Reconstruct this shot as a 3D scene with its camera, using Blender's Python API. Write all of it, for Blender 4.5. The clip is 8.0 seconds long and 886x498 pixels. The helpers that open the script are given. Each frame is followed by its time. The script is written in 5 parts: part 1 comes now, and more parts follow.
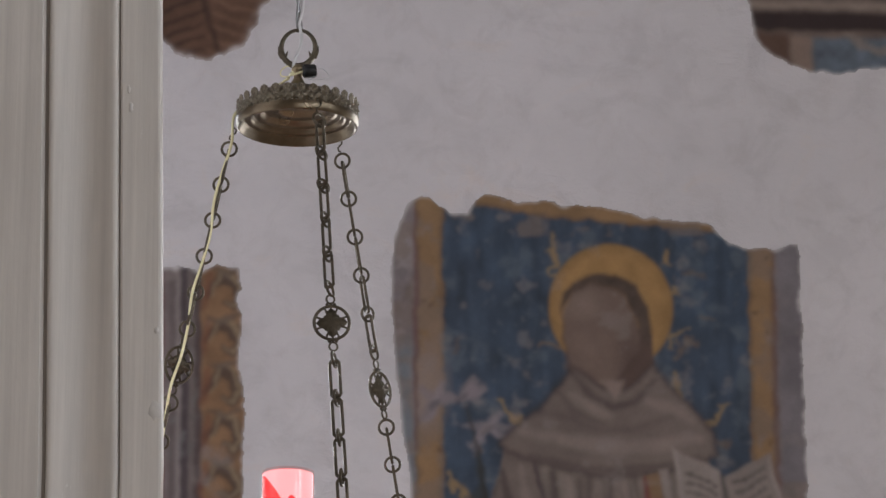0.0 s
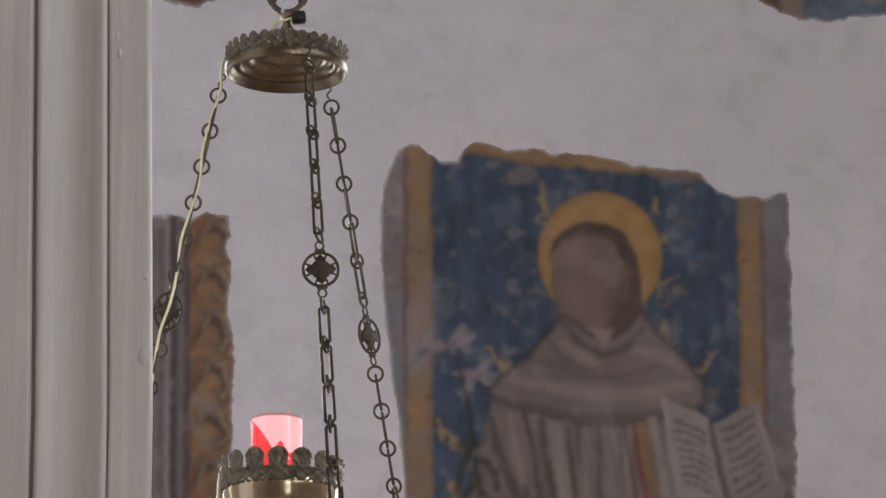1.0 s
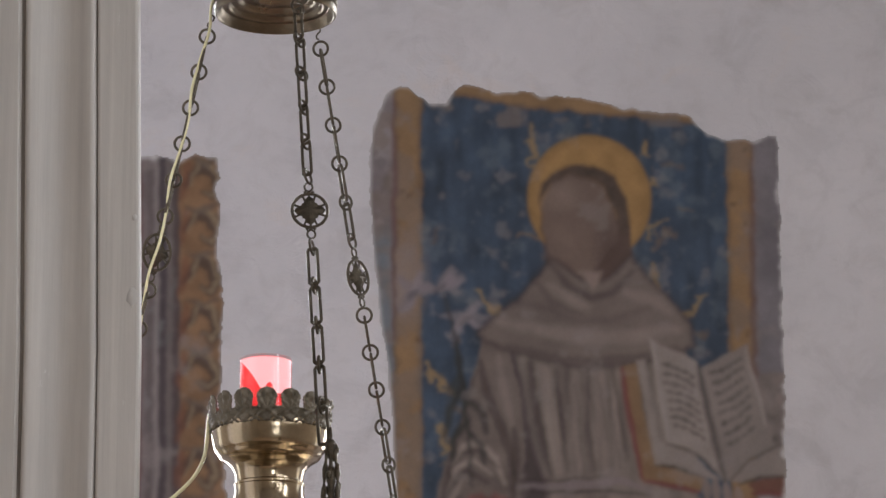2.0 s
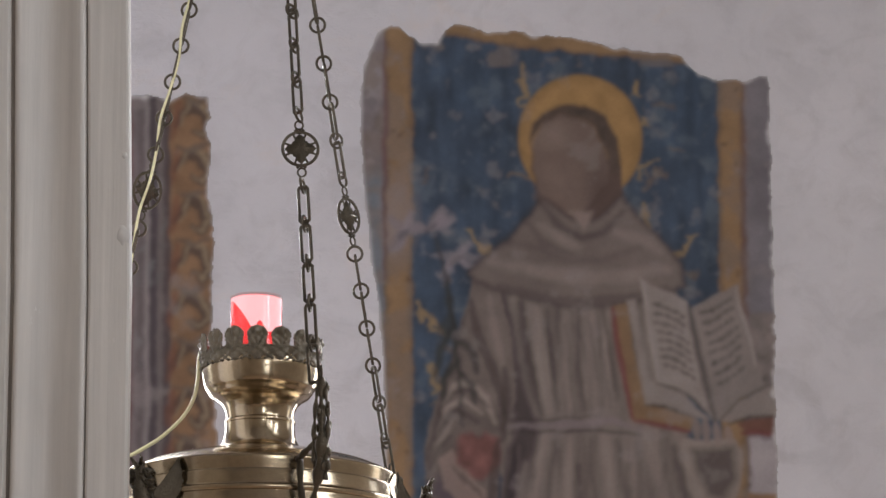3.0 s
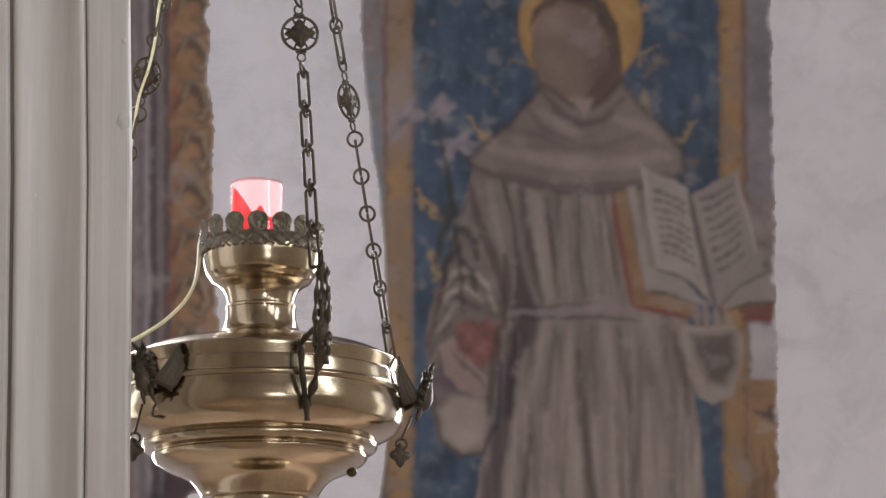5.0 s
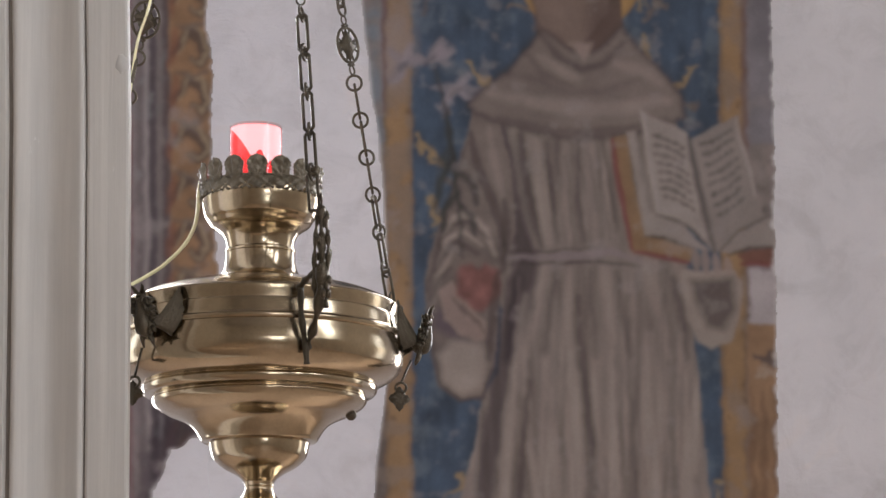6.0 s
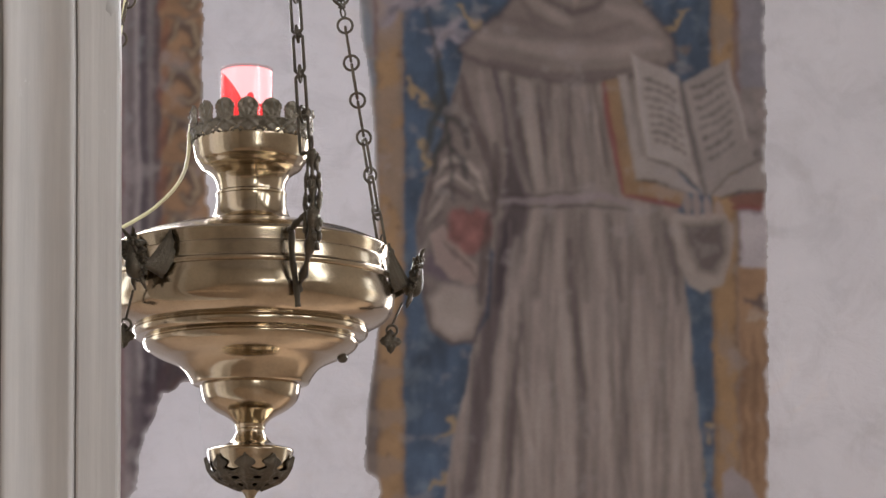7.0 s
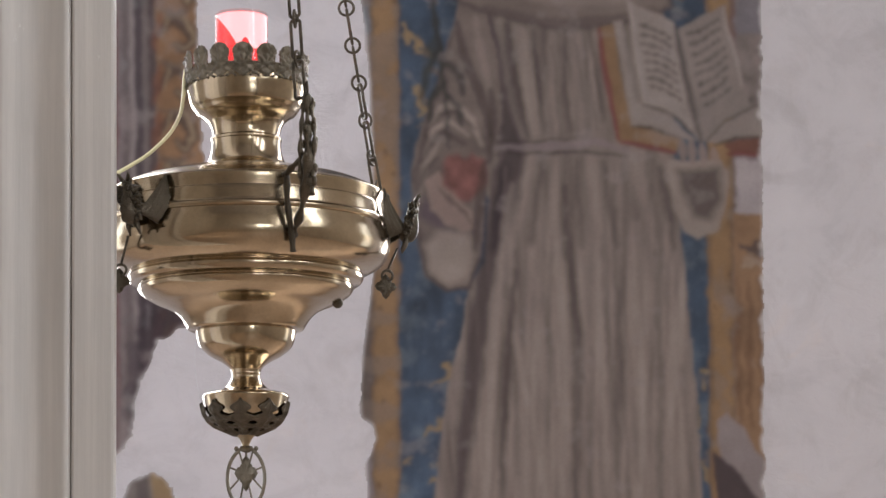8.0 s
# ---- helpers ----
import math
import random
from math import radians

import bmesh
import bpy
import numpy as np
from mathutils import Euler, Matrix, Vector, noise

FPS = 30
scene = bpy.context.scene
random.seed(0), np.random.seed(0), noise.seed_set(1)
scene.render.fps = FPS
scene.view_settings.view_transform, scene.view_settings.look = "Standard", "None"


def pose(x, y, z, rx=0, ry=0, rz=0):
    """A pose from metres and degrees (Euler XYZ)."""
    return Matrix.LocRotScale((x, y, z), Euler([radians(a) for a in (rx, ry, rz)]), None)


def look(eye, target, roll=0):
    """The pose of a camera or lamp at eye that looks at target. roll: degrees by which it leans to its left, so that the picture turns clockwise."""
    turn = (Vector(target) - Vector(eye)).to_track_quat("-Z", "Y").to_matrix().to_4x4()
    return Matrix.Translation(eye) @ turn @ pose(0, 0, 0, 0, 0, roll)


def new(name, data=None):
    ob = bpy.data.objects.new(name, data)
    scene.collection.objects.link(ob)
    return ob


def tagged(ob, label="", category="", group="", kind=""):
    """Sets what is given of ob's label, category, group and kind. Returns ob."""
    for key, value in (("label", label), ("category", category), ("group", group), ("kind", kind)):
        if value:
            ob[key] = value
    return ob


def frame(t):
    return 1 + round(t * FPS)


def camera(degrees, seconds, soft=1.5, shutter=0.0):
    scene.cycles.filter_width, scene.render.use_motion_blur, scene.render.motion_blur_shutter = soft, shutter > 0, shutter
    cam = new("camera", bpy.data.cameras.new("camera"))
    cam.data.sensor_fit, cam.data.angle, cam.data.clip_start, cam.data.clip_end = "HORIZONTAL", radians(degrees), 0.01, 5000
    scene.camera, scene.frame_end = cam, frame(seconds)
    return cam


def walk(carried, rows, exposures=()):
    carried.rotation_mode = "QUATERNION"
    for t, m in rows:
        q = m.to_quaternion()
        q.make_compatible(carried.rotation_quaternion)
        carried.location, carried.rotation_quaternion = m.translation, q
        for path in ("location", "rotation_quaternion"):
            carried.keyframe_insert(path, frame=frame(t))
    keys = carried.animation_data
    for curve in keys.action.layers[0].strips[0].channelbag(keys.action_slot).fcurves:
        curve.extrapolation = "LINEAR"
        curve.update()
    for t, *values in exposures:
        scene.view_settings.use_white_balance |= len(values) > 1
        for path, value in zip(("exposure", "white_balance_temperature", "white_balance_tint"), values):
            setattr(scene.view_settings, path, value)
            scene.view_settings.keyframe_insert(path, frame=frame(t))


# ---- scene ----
# ---- camera and walk: a tripod head that tilts slowly down ----
cam = camera(19.35, 8.0, soft=1.45)
PIVOT, ARM = (0.0, -0.17, 1.55), 0.17
HEAD = [  # seconds, yaw, pitch, roll
    (0.0, 0.000, 14.500, -0.400),
    (0.5, -0.109, 13.977, -0.410),
    (1.0, -0.228, 13.380, -0.395),
    (1.5, -0.337, 12.784, -0.364),
    (3.0, -0.652, 10.859, -0.290),
    (3.5, -0.690, 10.253, -0.320),
    (4.0, -0.687, 9.620, -0.345),
    (4.5, -0.634, 9.032, -0.420),
    (6.0, -0.634, 7.263, -0.440),
    (6.5, -0.724, 6.685, -0.452),
    (7.0, -0.814, 6.058, -0.475),
    (7.5, -0.877, 5.485, -0.520),
    (8.0, -0.905, 4.910, -0.510),
]
walk(cam, [(t, pose(*PIVOT) @ pose(0, 0, 0, 90 + p, 0, y) @ pose(0, 0, -ARM, 0, 0, r)) for t, y, p, r in HEAD],
     [(0.0, -0.41), (1.5, -0.36), (3.5, -0.16), (6.0, -0.01), (8.0, 0.05)])

# ---- world and lights ----
WALL_Y, LAMP_X, LAMP_Y = 5.65, -0.1990, 3.35
ROOM = (-3.2, 3.4, -4.2, 6.4)  # x0, x1, y0, height
world = bpy.data.worlds.new("world")
scene.world = world
world.use_nodes = True
sky = world.node_tree.nodes.new("ShaderNodeTexSky")
sky.sky_type, sky.sun_disc, sky.sun_elevation, sky.sun_rotation = "NISHITA", False, radians(40), radians(81)
world.node_tree.links.new(sky.outputs[0], world.node_tree.nodes["Background"].inputs[0])
world.node_tree.nodes["Background"].inputs[1].default_value = 0.1


def window_lamp(name, place, target, wide, high, watts, colour):
    data = bpy.data.lights.new(name, "AREA")
    data.shape, data.size, data.size_y, data.energy, data.color = "RECTANGLE", wide, high, watts, colour
    ob = new(name, data)
    ob.matrix_world = look(place, target)
    return ob


DAY = (0.91, 0.945, 1.0)
# wall side, centre along the wall, centre height, width, height, watts
WINDOWS = [
    ("left", 5.0, 1.8, 0.8, 2.8, 18.5),
    ("right", 5.0, 1.8, 0.8, 2.8, 13),
    ("front", -1.20, 2.6, 0.7, 2.4, 75),
    ("front", 1.45, 2.6, 0.7, 2.4, 75),
    ("back", 1.75, 2.7, 0.40, 2.4, 38),
    ("back", 2.55, 2.7, 0.40, 2.4, 38),
    ("right", -2.6, 4.4, 0.8, 2.2, 44),
    ("right", -0.6, 4.4, 0.8, 2.2, 44),
    ("right", 1.4, 4.4, 0.8, 2.2, 44),
]
sun = new("sun", bpy.data.lights.new("sun", "SUN"))
sun.data.energy, sun.data.angle, sun.data.color = 2.6, radians(0.6), (1.0, 0.93, 0.84)
sun.matrix_world = look((9, 1.2, 7.5), (2.4, 0.2, 1.9))
for i, (side, a, z, w, h, watts) in enumerate(WINDOWS):
    if side == "left":
        place, target = (ROOM[0] - 0.12, a, z), (ROOM[0] + 1, a, z)
    elif side == "right":
        place, target = (ROOM[1] + 0.12, a, z), (ROOM[1] - 1, a, z)
    elif side == "front":
        place, target = (a, WALL_Y + 0.12, z), (a, WALL_Y - 1, z)
    else:
        place, target = (a, ROOM[2] - 0.12, z), (a, ROOM[2] + 1, z)
    window_lamp("window_light", place, target, w * 0.96, h * 0.96, watts, DAY)


# ---- materials ----
def material(name):
    m = bpy.data.materials.new(name)
    m.use_nodes = True
    nt = m.node_tree
    return m, nt, nt.nodes["Principled BSDF"]


def tex(nt, kind, coords, **values):
    n = nt.nodes.new(kind)
    for key, value in values.items():
        n.inputs[key].default_value = value
    if coords is not None:
        nt.links.new(coords, n.inputs["Vector"])
    return n


def ramp(nt, fac, stops):
    n = nt.nodes.new("ShaderNodeValToRGB")
    while len(n.color_ramp.elements) < len(stops):
        n.color_ramp.elements.new(0.5)
    for e, (at, c) in zip(n.color_ramp.elements, stops):
        e.position, e.color = at, (*c, 1) if len(c) == 3 else c
    nt.links.new(fac, n.inputs[0])
    return n


def grey(v):
    return (v, v, v)


def mixed(nt, fac, a, b, blend="MIX"):
    n = nt.nodes.new("ShaderNodeMix")
    n.data_type, n.blend_type = "RGBA", blend
    for value, socket in ((fac, n.inputs[0]), (a, n.inputs[6]), (b, n.inputs[7])):
        if isinstance(value, (int, float)):
            socket.default_value = value
        elif isinstance(value, tuple):
            socket.default_value = (*value, 1)
        else:
            nt.links.new(value, socket)
    return n.outputs[2]


def bump(nt, bsdf, height, strength, distance, before=None):
    n = nt.nodes.new("ShaderNodeBump")
    n.inputs["Strength"].default_value, n.inputs["Distance"].default_value = strength, distance
    nt.links.new(height, n.inputs["Height"])
    if before:
        nt.links.new(before.outputs[0], n.inputs["Normal"])
    nt.links.new(n.outputs[0], bsdf.inputs["Normal"])
    return n


def position(nt):
    return nt.nodes.new("ShaderNodeNewGeometry").outputs["Position"]


def object_coords(nt):
    return nt.nodes.new("ShaderNodeTexCoord").outputs["Object"]


def scaled(nt, coords, s):
    n = nt.nodes.new("ShaderNodeMapping")
    n.inputs["Scale"].default_value = s
    nt.links.new(coords, n.inputs["Vector"])
    return n.outputs[0]


def plaster_material(name, base, stain):
    m, nt, b = material(name)
    p = position(nt)
    big = tex(nt, "ShaderNodeTexNoise", p, Scale=2.3, Detail=6, Roughness=0.6)
    mid = tex(nt, "ShaderNodeTexNoise", p, Scale=11, Detail=7, Roughness=0.65, Distortion=0.6)
    fine = tex(nt, "ShaderNodeTexNoise", p, Scale=160, Detail=4)
    c1 = ramp(nt, big.outputs[0], [(0.3, tuple(v * 0.89 for v in base)), (0.66, base)])
    patch = ramp(nt, mid.outputs[0], [(0.50, grey(0)), (0.70, grey(1))])
    half = nt.nodes.new("ShaderNodeMath")
    half.operation = "MULTIPLY"
    nt.links.new(patch.outputs[0], half.inputs[0])
    half.inputs[1].default_value = 0.6
    c2 = mixed(nt, half.outputs[0], c1.outputs[0], stain)
    soot = tex(nt, "ShaderNodeTexNoise", scaled(nt, p, (1, 1, 1.3)), Scale=5.2, Detail=9, Roughness=0.62, Distortion=0.9)
    shade = ramp(nt, soot.outputs[0], [(0.36, grey(0.91)), (0.47, grey(0.98)), (0.60, grey(1.0)), (0.72, (1.02, 0.985, 0.95))])
    c3 = mixed(nt, 1.0, c2, shade.outputs[0], "MULTIPLY")
    nt.links.new(c3, b.inputs["Base Color"])
    b.inputs["Roughness"].default_value = 0.85
    b.inputs["Specular IOR Level"].default_value = 0.25
    b1 = bump(nt, b, mid.outputs[0], 0.35, 0.02)
    wide = tex(nt, "ShaderNodeTexNoise", scaled(nt, p, (1, 1, 1.8)), Scale=24, Detail=3, Distortion=1.2)
    b2 = bump(nt, b, wide.outputs[0], 0.22, 0.008, b1)
    bump(nt, b, fine.outputs[0], 0.12, 0.002, b2)
    return m


def paint_material(name, attribute):
    m, nt, b = material(name)
    p = position(nt)
    a = nt.nodes.new("ShaderNodeAttribute")
    a.attribute_name = attribute
    fine = tex(nt, "ShaderNodeTexNoise", p, Scale=120, Detail=5, Roughness=0.7)
    wear = ramp(nt, fine.outputs[0], [(0.3, grey(0.95)), (0.7, grey(1.03))])
    c = mixed(nt, 1.0, a.outputs["Color"], wear.outputs[0], "MULTIPLY")
    nt.links.new(c, b.inputs["Base Color"])
    b.inputs["Roughness"].default_value = 0.8
    b.inputs["Specular IOR Level"].default_value = 0.3
    mid = tex(nt, "ShaderNodeTexNoise", p, Scale=30, Detail=5)
    b1 = bump(nt, b, mid.outputs[0], 0.16, 0.006)
    bump(nt, b, fine.outputs[0], 0.05, 0.001, b1)
    return m


def joinery_material(name, base, dirt):
    """Greige paint on moulded wood, brushed up and down, with chips and dirt."""
    m, nt, b = material(name)
    p = position(nt)
    streak = tex(nt, "ShaderNodeTexNoise", scaled(nt, p, (60, 60, 1.6)), Scale=1.0, Detail=5, Roughness=0.6)
    blotch = tex(nt, "ShaderNodeTexNoise", scaled(nt, p, (3, 3, 1.2)), Scale=2.2, Detail=6, Roughness=0.6)
    chip = tex(nt, "ShaderNodeTexNoise", scaled(nt, p, (1, 1, 0.55)), Scale=17, Detail=8, Roughness=0.7)
    c1 = ramp(nt, blotch.outputs[0], [(0.32, dirt), (0.66, base)])
    c2 = ramp(nt, streak.outputs[0], [(0.3, grey(0.88)), (0.72, grey(1.08))])
    c3 = mixed(nt, 1.0, c1.outputs[0], c2.outputs[0], "MULTIPLY")
    bare = ramp(nt, chip.outputs[0], [(0.665, grey(0)), (0.70, grey(1))])
    c4 = mixed(nt, bare.outputs[0], c3, (0.80, 0.78, 0.76))
    nt.links.new(c4, b.inputs["Base Color"])
    r = ramp(nt, blotch.outputs[0], [(0.3, grey(0.42)), (0.7, grey(0.58))])
    nt.links.new(r.outputs[0], b.inputs["Roughness"])
    b1 = bump(nt, b, streak.outputs[0], 0.2, 0.004)
    b2 = bump(nt, b, bare.outputs[0], 0.25, -0.001, b1)
    bump(nt, b, blotch.outputs[0], 0.2, 0.01, b2)
    return m


def metal_material(name, base, tarnish, rough, rough_to, relief=0.0, amount=(0.45, 0.75)):
    m, nt, b = material(name)
    p = object_coords(nt)
    big = tex(nt, "ShaderNodeTexNoise", p, Scale=14, Detail=7, Roughness=0.65)
    fine = tex(nt, "ShaderNodeTexNoise", p, Scale=260, Detail=4, Roughness=0.7)
    rings = tex(nt, "ShaderNodeTexNoise", scaled(nt, p, (18, 18, 900)), Scale=1.0, Detail=3)
    c = ramp(nt, big.outputs[0], [(amount[0], base), (amount[1], tarnish)])
    speck = ramp(nt, fine.outputs[0], [(0.25, grey(0.86)), (0.6, grey(1.0))])
    nt.links.new(mixed(nt, 1.0, c.outputs[0], speck.outputs[0], "MULTIPLY"), b.inputs["Base Color"])
    b.inputs["Metallic"].default_value = 1.0
    r = ramp(nt, big.outputs[0], [(0.35, grey(rough)), (0.75, grey(rough_to))])
    nt.links.new(r.outputs[0], b.inputs["Roughness"])
    b1 = bump(nt, b, rings.outputs[0], 0.05, 0.0006)
    if relief:
        bump(nt, b, fine.outputs[0], relief, 0.002, b1)
    return m


PLASTER = plaster_material("old white plaster", (0.735, 0.71, 0.742), (0.60, 0.572, 0.588))
NAVE = plaster_material("yellowed nave plaster", (0.56, 0.50, 0.43), (0.46, 0.40, 0.34))
CEILING = plaster_material("ceiling plaster", (0.42, 0.39, 0.37), (0.34, 0.31, 0.29))
FRESCO = paint_material("fresco paint", "paint")
JOINERY = joinery_material("greige paint", (0.76, 0.73, 0.70), (0.67, 0.64, 0.61))
BRASS = metal_material("polished brass", (0.50, 0.405, 0.282), (0.38, 0.30, 0.205), 0.14, 0.24)
DULL_BRASS = metal_material("dull brass", (0.36, 0.29, 0.19), (0.20, 0.155, 0.105), 0.26, 0.45, 0.15)
BRONZE = metal_material("tarnished bronze", (0.145, 0.122, 0.092), (0.075, 0.064, 0.050), 0.34, 0.58, 0.9)
STEEL = metal_material("grey steel wire", (0.30, 0.30, 0.31), (0.16, 0.16, 0.16), 0.25, 0.45)
CAST_BRONZE = metal_material("worn cast bronze", (0.235, 0.205, 0.16), (0.13, 0.112, 0.088), 0.34, 0.5, 0.6)
DARK_BRASS = metal_material("brown unpolished brass", (0.21, 0.168, 0.118), (0.12, 0.096, 0.068), 0.26, 0.42, 0.15)


def plain_material(name, colour, rough, spec=0.5):
    m, nt, b = material(name)
    n = tex(nt, "ShaderNodeTexNoise", object_coords(nt), Scale=90, Detail=3)
    c = ramp(nt, n.outputs[0], [(0.3, tuple(v * 0.85 for v in colour)), (0.7, colour)])
    nt.links.new(c.outputs[0], b.inputs["Base Color"])
    b.inputs["Roughness"].default_value, b.inputs["Specular IOR Level"].default_value = rough, spec
    return m


CABLE = plain_material("yellowed clear cable", (0.93, 0.87, 0.55), 0.2)
CORD = plain_material("white cord", (0.75, 0.75, 0.78), 0.4)
BLACK = plain_material("black plastic", (0.015, 0.015, 0.017), 0.4)
FLOOR = plain_material("terracotta floor", (0.56, 0.43, 0.335), 0.45)


def red_glass_material():
    m, nt, b = material("red candle cup")
    nt.nodes.remove(b)
    out = nt.nodes["Material Output"]
    tr = nt.nodes.new("ShaderNodeBsdfTransparent")
    tr.inputs[0].default_value = (1.0, 0.86, 0.86, 1)
    gl = nt.nodes.new("ShaderNodeBsdfGlossy")
    gl.inputs["Roughness"].default_value = 0.1
    m2 = nt.nodes.new("ShaderNodeMixShader")
    m2.inputs[0].default_value = 0.06
    nt.links.new(tr.outputs[0], m2.inputs[1])
    nt.links.new(gl.outputs[0], m2.inputs[2])
    nt.links.new(m2.outputs[0], out.inputs[0])
    return m


def glow_material(name, colour, strength):
    m, nt, b = material(name)
    b.inputs["Base Color"].default_value = (*colour, 1)
    b.inputs["Emission Color"].default_value = (*colour, 1)
    b.inputs["Emission Strength"].default_value = strength
    return m


RED_CUP = red_glass_material()
RED_WAX = glow_material("lit red wax", (1.0, 0.055, 0.06), 1.0)
PALE_GLARE = glow_material("pale cup glare", (1.0, 0.66, 0.69), 1.12)


# ---- mesh helpers ----
def mesh_of(name, bm, mat, smooth=True):
    me = bpy.data.meshes.new(name)
    bmesh.ops.recalc_face_normals(bm, faces=bm.faces[:])
    for f in bm.faces:
        f.smooth = smooth
    bm.to_mesh(me)
    bm.free()
    me.materials.append(mat)
    return me


def part(name, bm, mat, parent, label="", smooth=True):
    ob = new(name, bm if isinstance(bm, bpy.types.Mesh) else mesh_of(name, bm, mat, smooth))
    ob.parent = parent
    if label:
        tagged(ob, label)
    return ob


def base_empty(name, place, label, category, group="", kind=""):
    ob = new(name)
    ob.empty_display_size = 0.05
    ob.location = place
    return tagged(ob, label, category, group, kind)


def box(bm, x0, x1, y0, y1, z0, z1):
    v = [bm.verts.new((x, y, z)) for x in (x0, x1) for y in (y0, y1) for z in (z0, z1)]
    for f in ((0, 1, 3, 2), (4, 6, 7, 5), (0, 4, 5, 1), (2, 3, 7, 6), (0, 2, 6, 4), (1, 5, 7, 3)):
        bm.faces.new([v[i] for i in f])


def lathe(bm, profile, seg=96, m=Matrix()):
    rings = []
    for r, z in profile:
        if r < 1e-5:
            rings.append([bm.verts.new(m @ Vector((0, 0, z)))])
        else:
            rings.append([bm.verts.new(m @ Vector((r * math.cos(a), r * math.sin(a), z))) for a in (math.tau * i / seg for i in range(seg))])
    for a, b in zip(rings, rings[1:]):
        for i in range(seg):
            j = (i + 1) % seg
            if len(a) == 1 and len(b) == 1:
                continue
            if len(a) == 1:
                bm.faces.new((a[0], b[i], b[j]))
            elif len(b) == 1:
                bm.faces.new((a[i], b[0], a[j]))
            else:
                bm.faces.new((a[i], b[i], b[j], a[j]))


def rounded(points, n=5):
    """A profile through the points, curved by Catmull-Rom; a doubled point stays sharp."""
    out = []
    pts = [Vector(p) for p in points]
    for i in range(len(pts) - 1):
        a, b = pts[i], pts[i + 1]
        if (a - b).length < 1e-6:
            continue
        p, q = pts[max(i - 1, 0)], pts[min(i + 2, len(pts) - 1)]
        for k in range(n):
            t = k / n
            out.append(0.5 * (2 * a + (b - p) * t + (2 * p - 5 * a + 4 * b - q) * t * t + (3 * a - p - 3 * b + q) * t ** 3))
    out.append(pts[-1])
    return out


def tube(bm, points, radius, seg=8, closed=False, flat=1.0):
    pts = [Vector(p) for p in points]
    n = len(pts)
    rings = []
    ref = None
    for i, p in enumerate(pts):
        d = (pts[(i + 1) % n] - pts[i - 1]) if closed else (pts[min(i + 1, n - 1)] - pts[max(i - 1, 0)])
        d.normalize()
        if ref is None:
            ref = Vector((0, 1, 0)) if abs(d.y) < 0.8 else Vector((1, 0, 0))
        side = d.cross(ref).normalized()
        up = side.cross(d).normalized()
        ref = up
        r = radius[i] if isinstance(radius, (list, tuple)) else radius
        rings.append([bm.verts.new(p + side * (r * math.cos(a)) + up * (r * flat * math.sin(a))) for a in (math.tau * k / seg for k in range(seg))])
    pairs = list(zip(rings, rings[1:])) + ([(rings[-1], rings[0])] if closed else [])
    for a, b in pairs:
        for k in range(seg):
            bm.faces.new((a[k], a[(k + 1) % seg], b[(k + 1) % seg], b[k]))
    if not closed:
        bm.faces.new(rings[0][::-1])
        bm.faces.new(rings[-1])


def curve_points(points, n=6):
    return rounded([(*p,) for p in points], n)


# ---- room ----
def room():
    x0, x1, y0, high = ROOM
    y1, thick = WALL_Y, 0.3

    def wall(name, along, at, out, a0, a1, holes):
        """A wall with window openings through it; along: the axis that it runs on; out: the side away from the room."""
        bm = bmesh.new()
        cuts = sorted(holes)
        spans, a = [], a0
        for c, z, w, h in cuts:
            spans += [(a, c - w / 2, 0, high), (c - w / 2, c + w / 2, 0, z - h / 2), (c - w / 2, c + w / 2, z + h / 2, high)]
            a = c + w / 2
        spans.append((a, a1, 0, high))
        lo, hi = sorted((at, at + out * thick))
        for p, q, z0, z1 in spans:
            if along == "x":
                box(bm, p, q, lo, hi, z0, z1)
            else:
                box(bm, lo, hi, p, q, z0, z1)
        bmesh.ops.remove_doubles(bm, verts=bm.verts[:], dist=1e-5)
        ob = new(name, mesh_of(name, bm, PLASTER if name == "wall_north" else NAVE, False))
        return tagged(ob, "old white lime-plastered chapel wall, uneven and stained" if name == "wall_north" else "yellowed plaster wall with bare window openings", "wall", kind="structure")

    side = lambda s: [(a, z, w, h) for q, a, z, w, h, _ in WINDOWS if q == s]
    wall("wall_north", "x", y1, 1, x0 - thick, x1 + thick, side("front"))
    wall("wall_south", "x", y0, -1, x0 - thick, x1 + thick, side("back"))
    wall("wall_west", "y", x0, -1, y0, y1, side("left"))
    wall("wall_east", "y", x1, 1, y0, y1, side("right"))
    for name, z0, z1, mat, label in (("floor", -0.2, 0.0, FLOOR, "dull terracotta church floor"), ("ceiling", high, high + 0.2, CEILING, "plain off-white plaster ceiling")):
        bm = bmesh.new()
        box(bm, x0 - thick, x1 + thick, y0 - thick, y1 + thick, z0, z1)
        tagged(new(name, mesh_of(name, bm, mat, False)), label, name, kind="structure")


room()


